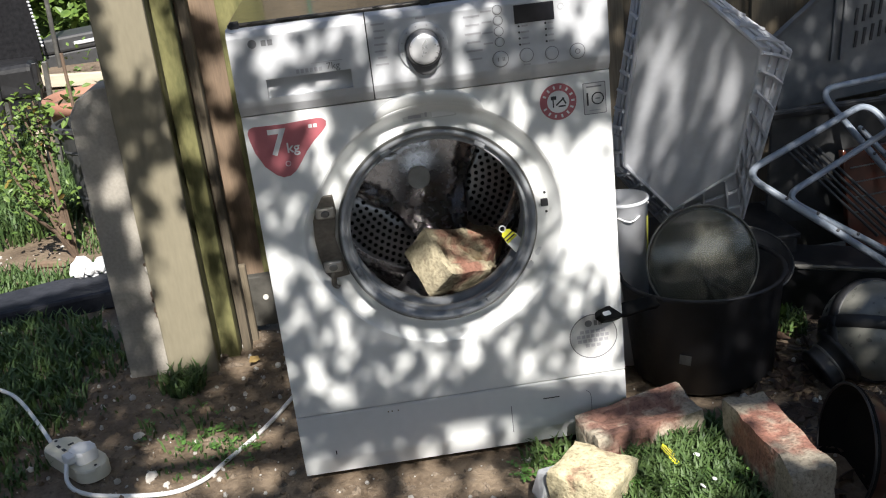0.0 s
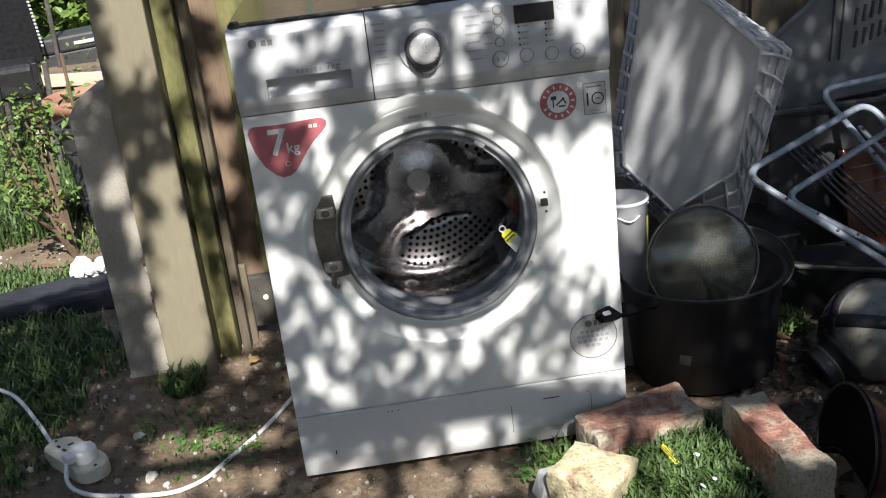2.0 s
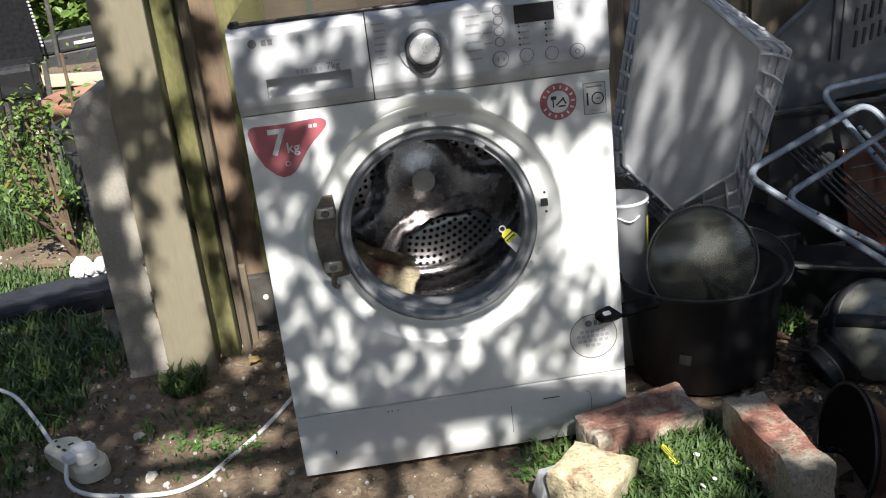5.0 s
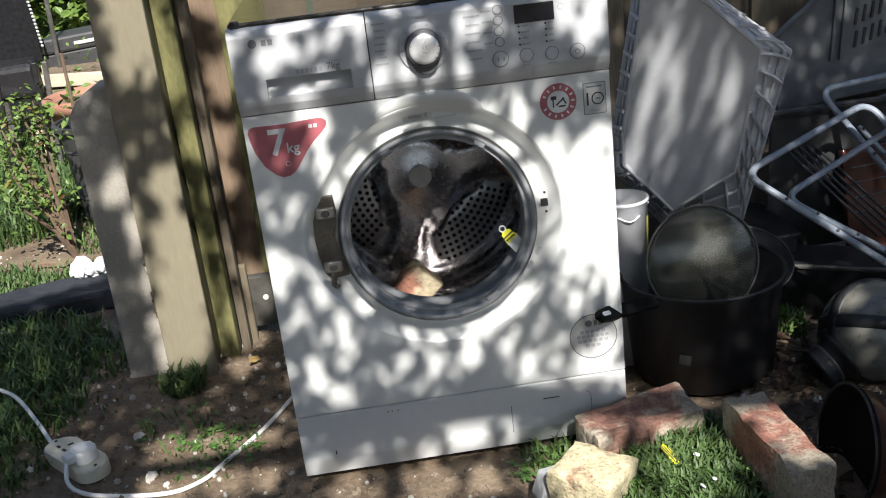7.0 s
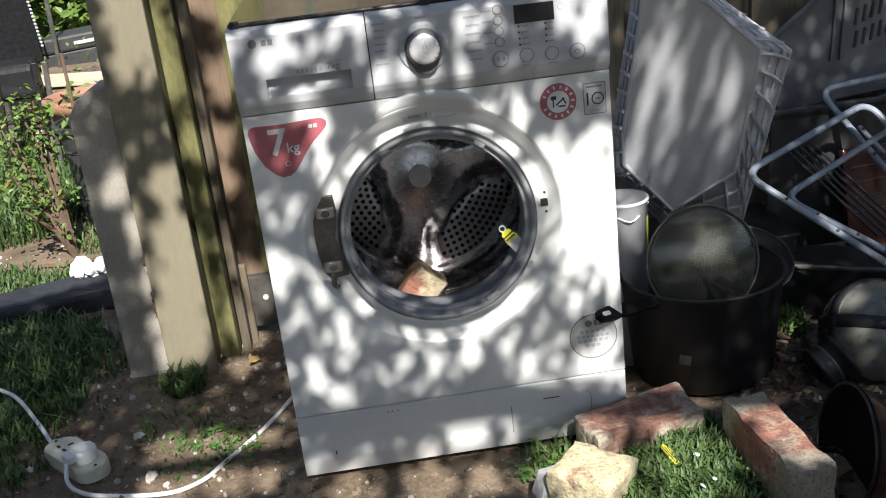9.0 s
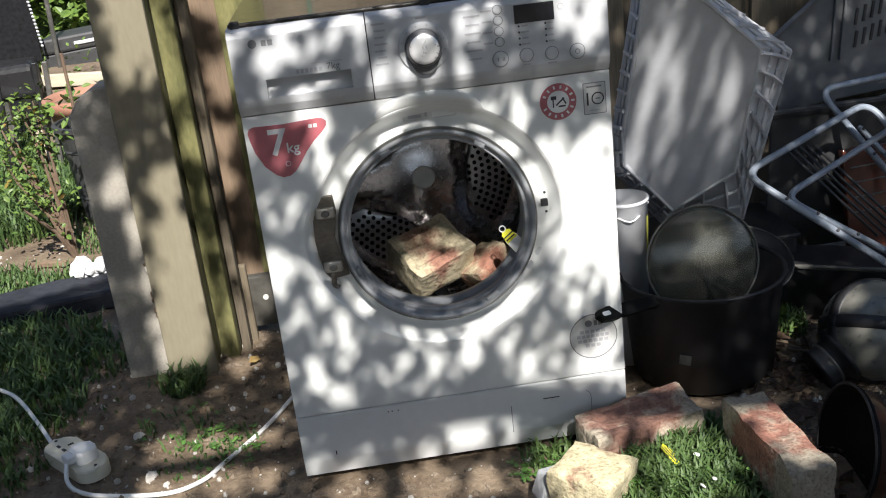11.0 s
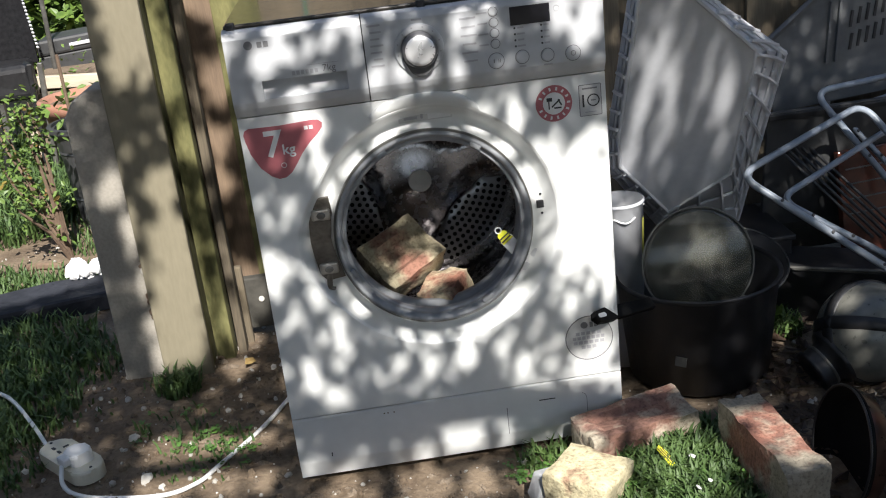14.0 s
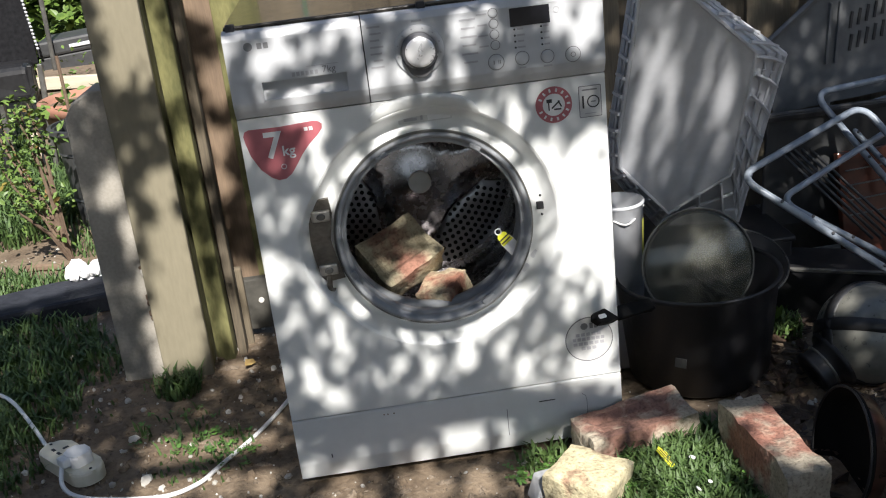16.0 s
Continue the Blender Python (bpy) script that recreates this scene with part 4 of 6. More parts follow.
def clothes_airer():
    th = thing("clothes_airer", "folded clothes airer of pale blue coated tube", "airer")
    loops = (("outer_frame", [(0.94, 0.12, 0.156), (0.641, 0.30, 0.381), (0.981, 0.46, 0.450), (1.066, 0.36, 0.313)], 0.0075),
             ("inner_frame", [(0.985, 0.20, 0.153), (0.725, 0.30, 0.318), (1.151, 0.52, 0.404)], 0.0070),
             ("rear_frame", [(1.096, 0.40, 0.186), (0.925, 0.58, 0.458), (1.204, 0.62, 0.468)], 0.0075),
             ("rear_rail", [(1.129, 0.46, 0.208), (0.995, 0.60, 0.398), (1.218, 0.64, 0.423)], 0.0065))
    for name, pts, r in loops:
        fr = part(name, bent(pts, r, 0.045), STEELBLUE, th, smooth=True)
        a, b = Vector(pts[1]), Vector(pts[0])
        # dark discs stand in for the holes in the tube
        for u in (0.24, 0.52, 0.8):
            part("tube_hole", moved(disc(0.0034, 0.003, 10), Matrix.Translation(a.lerp(b, u) + Vector((-0.001, -0.0045, 0.0052))) @ pose(0, 0, 0, 42, 0, 0)), DARK_TRIM, fr)
    for k in range(5):
        p = Vector((0.812 + 0.020 * k, 0.60, 0.372 - 0.003 * k))
        part("airer_bar", bar([p, p + Vector((0.184, -0.18, -0.222))], 0.0036, 8), CHARCOAL, th, smooth=True)


stock_pot()
pot_lid()
clothes_airer()


def tub_basket():
    """A tapered plastic basket on its side, its base towards the open garden."""
    th = thing("laundry_basket", "pale grey plastic laundry basket tipped on its side", "basket", group="plastic baskets in the heap")
    base = [(0.397, 0.114, 0.797), (0.488, 0.121, 0.785), (0.632, 0.191, 0.657), (0.636, 0.208, 0.627), (0.641, 0.349, 0.371), (0.520, 0.393, 0.290), (0.401, 0.316, 0.430), (0.391, 0.276, 0.502)]
    rim = [(0.411, 0.203, 0.800), (0.558, 0.228, 0.754), (0.736, 0.303, 0.617), (0.733, 0.326, 0.576), (0.726, 0.535, 0.195), (0.533, 0.520, 0.222), (0.405, 0.425, 0.395), (0.400, 0.378, 0.481)]
    base, rim = [Vector(v) for v in base], [Vector(v) for v in rim]
    inner = Vector((0, 0.876, 0.482))
    bm = bmesh.new()
    lo, hi = [bm.verts.new(v) for v in base], [bm.verts.new(v + inner * 0.004) for v in base]
    bm.faces.new(lo)
    bm.faces.new(hi[::-1])
    for i in range(len(base)):
        bm.faces.new((lo[i], lo[i - 1], hi[i - 1], hi[i]))
    bmesh.ops.recalc_face_normals(bm, faces=bm.faces[:])
    part("basket_base", bm, BASKET, th)
    part("basket_rim", bar(rim, 0.007, 6, True), BASKET, th)
    part("base_edge", bar(base, 0.0045, 6, True), BASKET, th)
    n = len(base)
    wall = bmesh.new()
    a = [wall.verts.new(v + inner * 0.004) for v in base]
    b = [wall.verts.new(v) for v in rim]
    for i in range(n):
        j = (i + 1) % n
        wall.faces.new((a[i], a[j], b[j], b[i]))
    bmesh.ops.recalc_face_normals(wall, faces=wall.faces[:])
    part("basket_wall", wall, BASKET, th)
    for i in range(n):
        j = (i + 1) % n
        p, q, r, s = base[i], base[j], rim[i], rim[j]
        k = max(1, int((q - p).length / 0.042))
        for c in range(k):
            u = (c + 0.5) / k
            f, g = p.lerp(q, u), r.lerp(s, u)
            out = ((f + g) / 2 - Vector((0.54, 0.28, 0.53))).normalized() * 0.006
            part("basket_rib", bar([f + out, (f + g) / 2 + out * 1.6, g + out], 0.0042, 5), BASKET, th)
        for level in (0.35, 0.7):
            f, g = p.lerp(r, level), q.lerp(s, level)
            out = ((f + g) / 2 - Vector((0.54, 0.28, 0.53))).normalized() * 0.005
            part("basket_band", bar([f + out, g + out], 0.0035, 5), BASKET, th)


def back_basket():
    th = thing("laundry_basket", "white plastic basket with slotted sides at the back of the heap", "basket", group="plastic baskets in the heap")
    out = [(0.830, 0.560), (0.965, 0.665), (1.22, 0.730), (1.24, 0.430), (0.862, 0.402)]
    part("basket_wall", moved(slab([(x, -z) for x, z in out], 0.006, 0.002), pose(0, 0.65, 0, -90, 0, 0)), SHADED_BASKET, th)
    part("basket_rim", bar([Vector((x, 0.648, z)) for x, z in out[:3]], 0.008, 6), SHADED_BASKET, th)
    for r in range(2):
        for i in range(5):
            x, z = 1.045 + 0.019 * i, 0.600 + 0.006 * i - 0.052 * r
            part("slot", moved(box(-0.003, 0.003, -0.001, 0.002, -0.019, 0.019), pose(x, 0.648, z, 0, 8, 0)), DARK_TRIM, th)
    for x in (0.99, 1.012):
        part("basket_rib", moved(box(-0.003, 0.003, -0.005, 0.003, -0.07, 0.07, 0.001), pose(x, 0.647, 0.575, 0, 4, 0)), SHADED_BASKET, th)
    part("basket_floor", moved(box(0.86, 1.24, 0.0, 0.04, -0.004, 0.004, 0.002), pose(0, 0.652, 0.395, 0, -4, 0)), SHADED_BASKET, th)


def heap():
    cr = thing("storage_crate", "black plastic crate buried in the heap", "crate", pose(0.66, 0.50, 0.0))
    part("crate_body", box(-0.32, 0.16, -0.06, 0.16, 0.0, 0.17, 0.008), BLACK_PLASTIC, cr)
    part("crate_rim", box(-0.325, 0.165, -0.066, 0.166, 0.165, 0.178, 0.004), BLACK_PLASTIC, cr)
    tr = thing("storage_tray", "black plastic tray with a pale worn edge, leaning", "tray", pose(0.90, 0.30, 0.0, 0, 0, -28))
    part("tray_body", moved(box(-0.20, 0.32, 0.0, 0.14, 0.0, 0.13, 0.006), pose(0, 0, 0, 0, 0, 0)), BLACK_PLASTIC, tr)
    part("tray_edge", box(-0.20, 0.32, -0.006, 0.004, 0.128, 0.136, 0.002), IRON, tr, "worn pale edge")
    pn = thing("grey_panel", "dark grey glossy panel leaning on the fence", "panel", pose(1.03, 0.60, 0.14, 8, 0, 0))
    part("panel_sheet", box(-0.22, 0.35, 0, 0.012, 0, 0.29, 0.003), CHARCOAL, pn)
    part("panel_trim", box(-0.22, 0.35, -0.006, 0.0, 0.272, 0.286, 0.002), BLACK_PLASTIC, pn)
    rs = thing("brown_board", "glossy red-brown board with added reflection streaks, leaning in the heap", "board", pose(1.02, 0.52, 0.07, -10, 0, 8))
    part("board_sheet", box(-0.045, 0.40, -0.01, 0.01, -0.06, 0.25, 0.003), WARM_BOARD, rs)
    # thin metal strips put in as the board's pale reflection streaks
    for k in range(4):
        part("board_streak", box(-0.03, 0.40, -0.013, -0.008, 0.10 + 0.035 * k, 0.103 + 0.035 * k, 0.001), IRON, rs)
    bk = thing("white_tub", "tall white plastic tub with a yellow label", "tub", pose(0.388, 0.30, 0.006) @ Matrix.Diagonal((1, 1, 0.905, 1)))
    part("tub_body", lathe([(1e-5, 0), (0.040, 0), (0.0505, 0.392), (0.0535, 0.394), (0.053, 0.400), (0.048, 0.400), (0.037, 0.004), (1e-5, 0.004)], 40), BASKET, bk, smooth=True)
    part("tub_handle", tube([(-0.051, -0.009, 0.388), (0.0, -0.057, 0.362), (0.051, -0.009, 0.384)], 0.002, 6), WHITE_PLASTIC, bk, smooth=True)
    part("tub_label", lathe([(0.0475, 0.25), (0.0507, 0.36)], 12, a0=radians(-38), a1=radians(-20)), DULL_YELLOW, bk, "yellow label", smooth=True)
    kt = thing("metal_globe", "dull metal globe-shaped vessel with dark bands and a black neck", "vessel", pose(0.815, 0.085, 0.100))
    part("globe_shell", lathe([(1e-5, -0.098)] + [(0.098 * sin(radians(a)), -0.098 * cos(radians(a))) for a in range(10, 180, 10)] + [(1e-5, 0.098)], 48), GLOBE, kt, smooth=True)
    for turn in (pose(0, 0, 0, 62, 38, 0), pose(0, 0, 0, -30, 20, 0)):
        part("globe_band", moved(lathe([(0.0965, -0.013), (0.1015, -0.011), (0.1015, 0.011), (0.0965, 0.013)], 48), turn), BLACK_PLASTIC, kt, smooth=True)
    aim = Vector((-0.80, -0.10, -0.42)).normalized().to_track_quat("Z", "Y").to_matrix().to_4x4()
    neck = part("globe_neck", moved(lathe([(0.056, 0.076), (0.060, 0.082), (0.056, 0.089), (0.044, 0.094), (0.041, 0.124), (0.046, 0.128), (0.043, 0.135), (0.026, 0.134), (1e-5, 0.120)], 40), aim), BLACK_PLASTIC, kt, "ribbed black neck", smooth=True)
    part("neck_ring", moved(lathe([(0.0425, 0.104), (0.0455, 0.107), (0.0425, 0.110)], 40), aim), IRON, neck, smooth=True)
    part("globe_knob", moved(disc(0.010, 0.012, 16, 0.003), pose(0.020, -0.078, 0.056, 55, 10, 0)), BLACK_PLASTIC, kt)
    face = Vector((-0.97, 0.06, 0.20)).normalized()
    dk = thing("frying_pan", "black enamel pan on its side in the grass", "pan", Matrix.Translation((0.588, -0.268, 0.092)) @ face.to_track_quat("Z", "Y").to_matrix().to_4x4())
    part("pan_inside", lathe([(1e-5, -0.036), (0.075, -0.034), (0.088, -0.028), (0.100, 0.0), (0.104, 0.0), (0.101, -0.008)], 56), PAN, dk, smooth=True)
    part("pan_outside", lathe([(0.1015, -0.008), (0.092, -0.034), (0.078, -0.045), (1e-5, -0.046)], 56), RUST, dk, "brown enamel outside", smooth=True)
    part("pan_rim", lathe([(0.0995, 0.0), (0.103, -0.002), (0.105, 0.001), (0.102, 0.003)], 56, closed=True), BLACK_PLASTIC, dk, "thin glossy rim", smooth=True)
    rb = thing("steel_bowl", "black bowl with a bright rim standing behind the glass lid", "bowl", pose(0.635, 0.30, 0.165, 25, 0, 0))
    part("bowl_shell", lathe([(1e-5, -0.05), (0.06, -0.045), (0.098, 0.04), (0.095, 0.04), (0.055, -0.040), (1e-5, -0.045)], 48), BLACK_POT, rb, smooth=True)
    part("bowl_rim", lathe([(0.0965, 0.039), (0.1005, 0.040), (0.0985, 0.043)], 48, closed=True), IRON, rb, smooth=True)


tub_basket()
back_basket()
heap()


# ---- the drum's tag, the litter ----
def tag_thing():
    th = thing("paper_tag", "yellow and white care tag hanging at the gasket", "tag", pose(0.128, 0.045, 0.402, 80, -38, 0))
    part("tag_sheet", slab(rounded(0.024, 0.030, 0.003), 0.0008), PALE, th)
    part("tag_band", moved(slab([(-0.0115, 0.0), (0.0115, 0.0), (0.009, 0.018), (0.004, 0.022), (-0.004, 0.022), (-0.009, 0.018)], 0.001), Matrix.Translation((0, 0.008, 0.0003))), YELLOW, th, "yellow band")
    for k in range(2):
        part("tag_stripe", box(-0.010, 0.010, 0.012 + 0.006 * k, 0.0145 + 0.006 * k, 0.0011, 0.0017), DARK_TRIM, th)
    part("tag_ring", moved(lathe([(0.0055, 0), (0.0065, 0.001), (0.0055, 0.002), (0.0042, 0.001)], 20, closed=True), Matrix.Translation((0, 0.034, 0))), FOIL, th, "small wire ring")


tag_thing()


DRY = mat("dry_leaf", (0.26, 0.17, 0.06), (0.40, 0.28, 0.11), 0.7, scale=30)


def litter():
    ft = part("foil_scrap", lumpy(box(-0.022, 0.022, -0.016, 0.016, 0, 0.05, 0.006, 3), 0.007, 40, 2), FOIL, at=pose(0.112, -0.175, 0.022, 0, 12, 20))
    tagged(ft, "crumpled pale foil scrap beside a brick", "litter")
    th = thing("striped_wrapper", "yellow striped wrapper scrap in the grass", "litter", pose(0.326, -0.172, 0.066, 20, 25, 28) @ Matrix.Scale(0.72, 4))
    part("wrapper_sheet", moved(slab([(-0.014, -0.034), (0.010, -0.036), (0.016, 0.012), (0.004, 0.034), (-0.014, 0.020)], 0.002, 0.0), Matrix.Identity(4)), YELLOW, th)
    for k in range(3):
        part("wrapper_stripe", moved(box(-0.0012, 0.0012, -0.026, 0.022, 0.0018, 0.003), pose(-0.009 + 0.009 * k, 0, 0, 0, 0, 4)), TWIG, th)
    for x, y, r in ((-0.936, 1.165, 0.030), (-0.905, 1.15, 0.022), (-0.875, 1.17, 0.026)):
        bm = bmesh.new()
        bmesh.ops.create_icosphere(bm, subdivisions=3, radius=r)
        ob = part("plastic_scrap", lumpy(lumpy(bm, r * 0.7, 40, x), r * 0.25, 120, y), PALE, at=pose(x, y, 0.075))
        tagged(ob, "crumpled white plastic scrap on the black sheet", "litter", "white scraps")
    st = part("stick", lumpy(bar([Vector((-1.17, 1.42, 0.016)), Vector((-1.12, 1.415, 0.018)), Vector((-1.05, 1.405, 0.014))], 0.011, 7), 0.003, 30), TWIG)
    tagged(st, "short brown stick on bare soil", "stick")
    dl = part("dead_leaf", lumpy(slab([(-0.02, -0.012), (0.0, -0.016), (0.022, -0.004), (0.018, 0.012), (-0.006, 0.014)], 0.001), 0.008, 50), DRY, at=pose(-0.430, 0.535, 0.018, 15, 10, 30) @ Matrix.Scale(0.7, 4))
    tagged(dl, "curled dry leaf at the fence foot", "leaf")


litter()


def pebbles():
    """Stones and crumbs of the soil."""
    rng = random.Random(5)
    bm = bmesh.new()
    for i in range(1900):
        x, y = rng.uniform(-1.3, 0.9), rng.uniform(-0.25, 1.6)
        if -0.31 < x < 0.31 and 0.0 < y < 0.57:
            continue
        r = 0.002 + 0.008 * rng.random() ** 3
        m = Matrix.Translation((x, y, hump(x, y) + r * 0.3)) @ Euler((rng.random() * 6, rng.random() * 6, rng.random() * 6)).to_matrix().to_4x4() @ Matrix.Diagonal((r, r * rng.uniform(0.5, 1), r * rng.uniform(0.5, 0.9), 1))
        bmesh.ops.create_icosphere(bm, subdivisions=1, radius=1.0, matrix=m)
    ob = part("pebbles", bm, STONE)
    tagged(ob, "pale pebbles and crumbs strewn on the soil", "stones", kind="stuff")
    bm = bmesh.new()
    for i in range(1300):
        x, y = rng.uniform(-1.25, 0.2), rng.uniform(-0.3, 1.3)
        if -0.31 < x < 0.31 and 0.0 < y < 0.57:
            continue
        r = 0.003 + 0.010 * rng.random() ** 2.5
        m = Matrix.Translation((x, y, hump(x, y) + r * 0.2)) @ Euler((rng.random() * 6, rng.random() * 6, rng.random() * 6)).to_matrix().to_4x4() @ Matrix.Diagonal((r, r * rng.uniform(0.5, 1), r * rng.uniform(0.4, 0.8), 1))
        bmesh.ops.create_icosphere(bm, subdivisions=1, radius=1.0, matrix=m)
    ob = part("soil_crumbs", bm, SOIL)
    tagged(ob, "loose crumbs of dry soil", "soil", kind="stuff")


def blades(name, label, patches, seed, material=None):
    """Grass: bent blades in loose patches of (x, y, radius, count, height)."""
    rng = random.Random(seed)
    verts, faces = [], []
    for px, py, pr, count, height in patches:
        for i in range(count):
            a, d = rng.random() * 2 * pi, pr * rng.random() ** 0.6
            x, y = px + d * cos(a), py + d * sin(a)
            if -0.31 < x < 0.31 and -0.004 < y < 0.57:
                continue
            z = hump(x, y) if abs(x) < 2.2 and -0.9 < y < 3.3 else 0
            h = height * rng.uniform(0.45, 1.15)
            t, lean = rng.random() * 2 * pi, h * rng.uniform(0.2, 0.9)
            w = 0.0016 + 0.0022 * rng.random() + height * 0.008
            sx, sy, lx, ly = w * cos(t), w * sin(t), lean * -sin(t), lean * cos(t)
            k = len(verts)
            verts += [(x - sx, y - sy, z - 0.004), (x + sx, y + sy, z - 0.004), (x + sx * 0.8 + lx * 0.4, y + sy * 0.8 + ly * 0.4, z + h * 0.6), (x - sx * 0.8 + lx * 0.4, y - sy * 0.8 + ly * 0.4, z + h * 0.6), (x + lx, y + ly, z + h * 0.85)]
            faces += [(k, k + 1, k + 2, k + 3), (k + 3, k + 2, k + 4)]
    me = bpy.data.meshes.new(name)
    me.from_pydata(verts, [], faces)
    me.materials.append(material or GRASS)
    return tagged(new(name, me), label, "grass", kind="stuff")


pebbles()
blades("grass", "short green grass and clover round the bricks", [(0.35, -0.17, 0.10, 1900, 0.046), (0.30, -0.27, 0.10, 800, 0.040), (0.38, -0.30, 0.09, 700, 0.040), (0.45, -0.05, 0.05, 120, 0.04), (0.15, -0.03, 0.06, 180, 0.035), (0.74, 0.32, 0.05, 140, 0.05)], 3)
blades("grass", "thin grass tufts on the bare soil", [(-0.585, 0.475, 0.05, 260, 0.055), (-0.57, 0.30, 0.10, 50, 0.03), (-0.46, 0.20, 0.07, 90, 0.018), (-0.50, 0.14, 0.10, 60, 0.018), (-0.86, 0.55, 0.22, 110, 0.025), (-1.05, 0.75, 0.25, 1900, 0.05), (-1.00, 0.45, 0.20, 1500, 0.042), (-0.95, 0.22, 0.14, 500, 0.032), (-0.82, 0.68, 0.12, 260, 0.04), (-0.75, 0.72, 0.10, 60, 0.04)], 4)
blades("grass", "lush sunlit grass of the garden beyond the fence", [(-1.25, 1.25, 0.16, 700, 0.06), (-1.0, 1.24, 0.10, 260, 0.06), (-1.45, 1.95, 0.35, 2600, 0.12), (-1.7, 2.6, 0.6, 3500, 0.12), (-1.1, 2.2, 0.4, 1500, 0.10), (-0.9, 1.65, 0.2, 300, 0.07)], 6)


def petals():
    """Fallen pale petals and shell chips in the grass by the bricks."""
    for i, (x, y, r) in enumerate(((0.368, -0.185, 0.007), (0.372, -0.262, 0.005), (0.348, -0.275, 0.006), (-0.005, -0.135, 0.011), (-0.905, 0.33, 0.011), (-0.655, 0.285, 0.012), (-0.60, 0.10, 0.014))):
        bm = bmesh.new()
        bmesh.ops.create_icosphere(bm, subdivisions=2, radius=r)
        flat = moved(lumpy(bm, r * 0.5, 70, i * 3.1), Matrix.Diagonal((1, 0.8, 0.35, 1)))
        ob = part("pale_chip", flat, PALE if i < 4 else STONE, at=pose(x, y, hump(x, y) + (0.036 if 0.3 < x < 0.45 else 0.004), 20 * i, 15, 40 * i))
        tagged(ob, "small pale chip lying among grass and soil", "litter", "pale chips")


petals()


def darkening_leaves():
    """Dark curled leaves added to darken the soil behind the bricks."""
    rng = random.Random(41)
    verts, faces = [], []
    for i in range(900):
        x, y = rng.uniform(0.54, 0.98), rng.uniform(-0.42, 0.36)
        s, a = rng.uniform(0.008, 0.02), rng.random() * 6.3
        k = len(verts)
        for cx, cy, cz in ((-1, 0, 0.3), (0, -0.5, 0), (1, 0, 0.4), (0, 0.5, 0.15)):
            verts.append((x + s * (cx * cos(a) - cy * sin(a)), y + s * (cx * sin(a) + cy * cos(a)), 0.006 + hump(x, y) + s * cz * rng.uniform(0.4, 1.4)))
        faces.append((k, k + 1, k + 2, k + 3))
    me = bpy.data.meshes.new("darkening_leaves")
    me.from_pydata(verts, [], faces)
    me.materials.append(DARKENING_LEAF)
    tagged(new("darkening_leaves", me), "dark brown leaves added to darken the soil", "leaves", kind="stuff")


def clods():
    """Crumbs of dry soil, chips of stone and bits of twig on the bare ground."""
    rng = random.Random(52)
    verts, faces = [], []
    for i in range(3200):
        x, y = rng.uniform(-1.05, -0.28), rng.uniform(-0.12, 0.95)
        if i % 4 == 0:
            x, y = rng.uniform(-0.3, 0.25), rng.uniform(-0.30, -0.02)
        if i % 9 == 0:
            x, y = rng.uniform(0.55, 1.0), rng.uniform(-0.2, 0.4)
        s = 0.0022 + 0.009 * rng.random() ** 4
        k, z = len(verts), hump(x, y)
        a = rng.random() * 6.3
        long = rng.choice((1.0, 1.3, 1.0, 2.2))
        for n in range(5):
            f = a + n * 1.2566
            verts.append((x + long * s * cos(f) * rng.uniform(0.7, 1.1), y + s * sin(f) * rng.uniform(0.7, 1.1), z - 0.002 + s * rng.uniform(0, 0.3)))
        verts.append((x + s * rng.uniform(-0.3, 0.3), y, z + s * rng.uniform(0.6, 1.0)))
        for n in range(5):
            faces.append((k + n, k + (n + 1) % 5, k + 5))
    me = bpy.data.meshes.new("soil_crumbs")
    me.from_pydata(verts, [], faces)
    me.materials.append(CRUMB)
    tagged(new("soil_crumbs", me), "brown crumbs of dry soil and stone chips", "soil", kind="stuff")


def clover():
    """Low round leaves among the grass by the bricks."""
    rng = random.Random(61)
    verts, faces = [], []
    for x0, y0, r0, count in ((0.35, -0.19, 0.12, 110), (0.42, -0.28, 0.09, 40), (0.30, -0.28, 0.06, 30), (-0.47, 0.17, 0.09, 45), (-0.57, 0.30, 0.10, 20), (0.12, -0.06, 0.06, 60)):
        for i in range(count):
            q, f = r0 * rng.random() ** 0.5, rng.random() * 6.3
            x, y = x0 + q * cos(f), y0 + q * sin(f)
            z = hump(x, y) + rng.uniform(0.010, 0.026) * (1 if x > 0.2 else 0.5)
            for leaf in range(3):
                g, s = f + leaf * 2.1, rng.uniform(0.0035, 0.006)
                cx, cy, k = x + s * cos(g), y + s * sin(g), len(verts)
                tip = rng.uniform(-0.4, 0.5)
                for n in range(6):
                    h = n * 1.0472
                    verts.append((cx + s * 0.8 * cos(h), cy + s * 0.8 * sin(h), z + tip * s * cos(h - g)))
                faces.append(tuple(range(k, k + 6)))
    me = bpy.data.meshes.new("clover")
    me.from_pydata(verts, [], faces)
    me.materials.append(CLOVER)
    tagged(new("clover", me), "low green clover leaves among the grass", "clover", kind="stuff")


CRUMB = mat("soil_crumb", (0.07, 0.05, 0.034), (0.24, 0.19, 0.14), 0.95, scale=60, fine=400, third=(0.42, 0.37, 0.30))
CLOVER = mat("clover_leaf", (0.035, 0.10, 0.018), (0.12, 0.24, 0.05), 0.5, scale=40, fine=200)
clods()
clover()
DARKENING_LEAF = mat("dead_leaf", (0.018, 0.011, 0.007), (0.07, 0.04, 0.024), 0.7, scale=20, fine=90)
darkening_leaves()


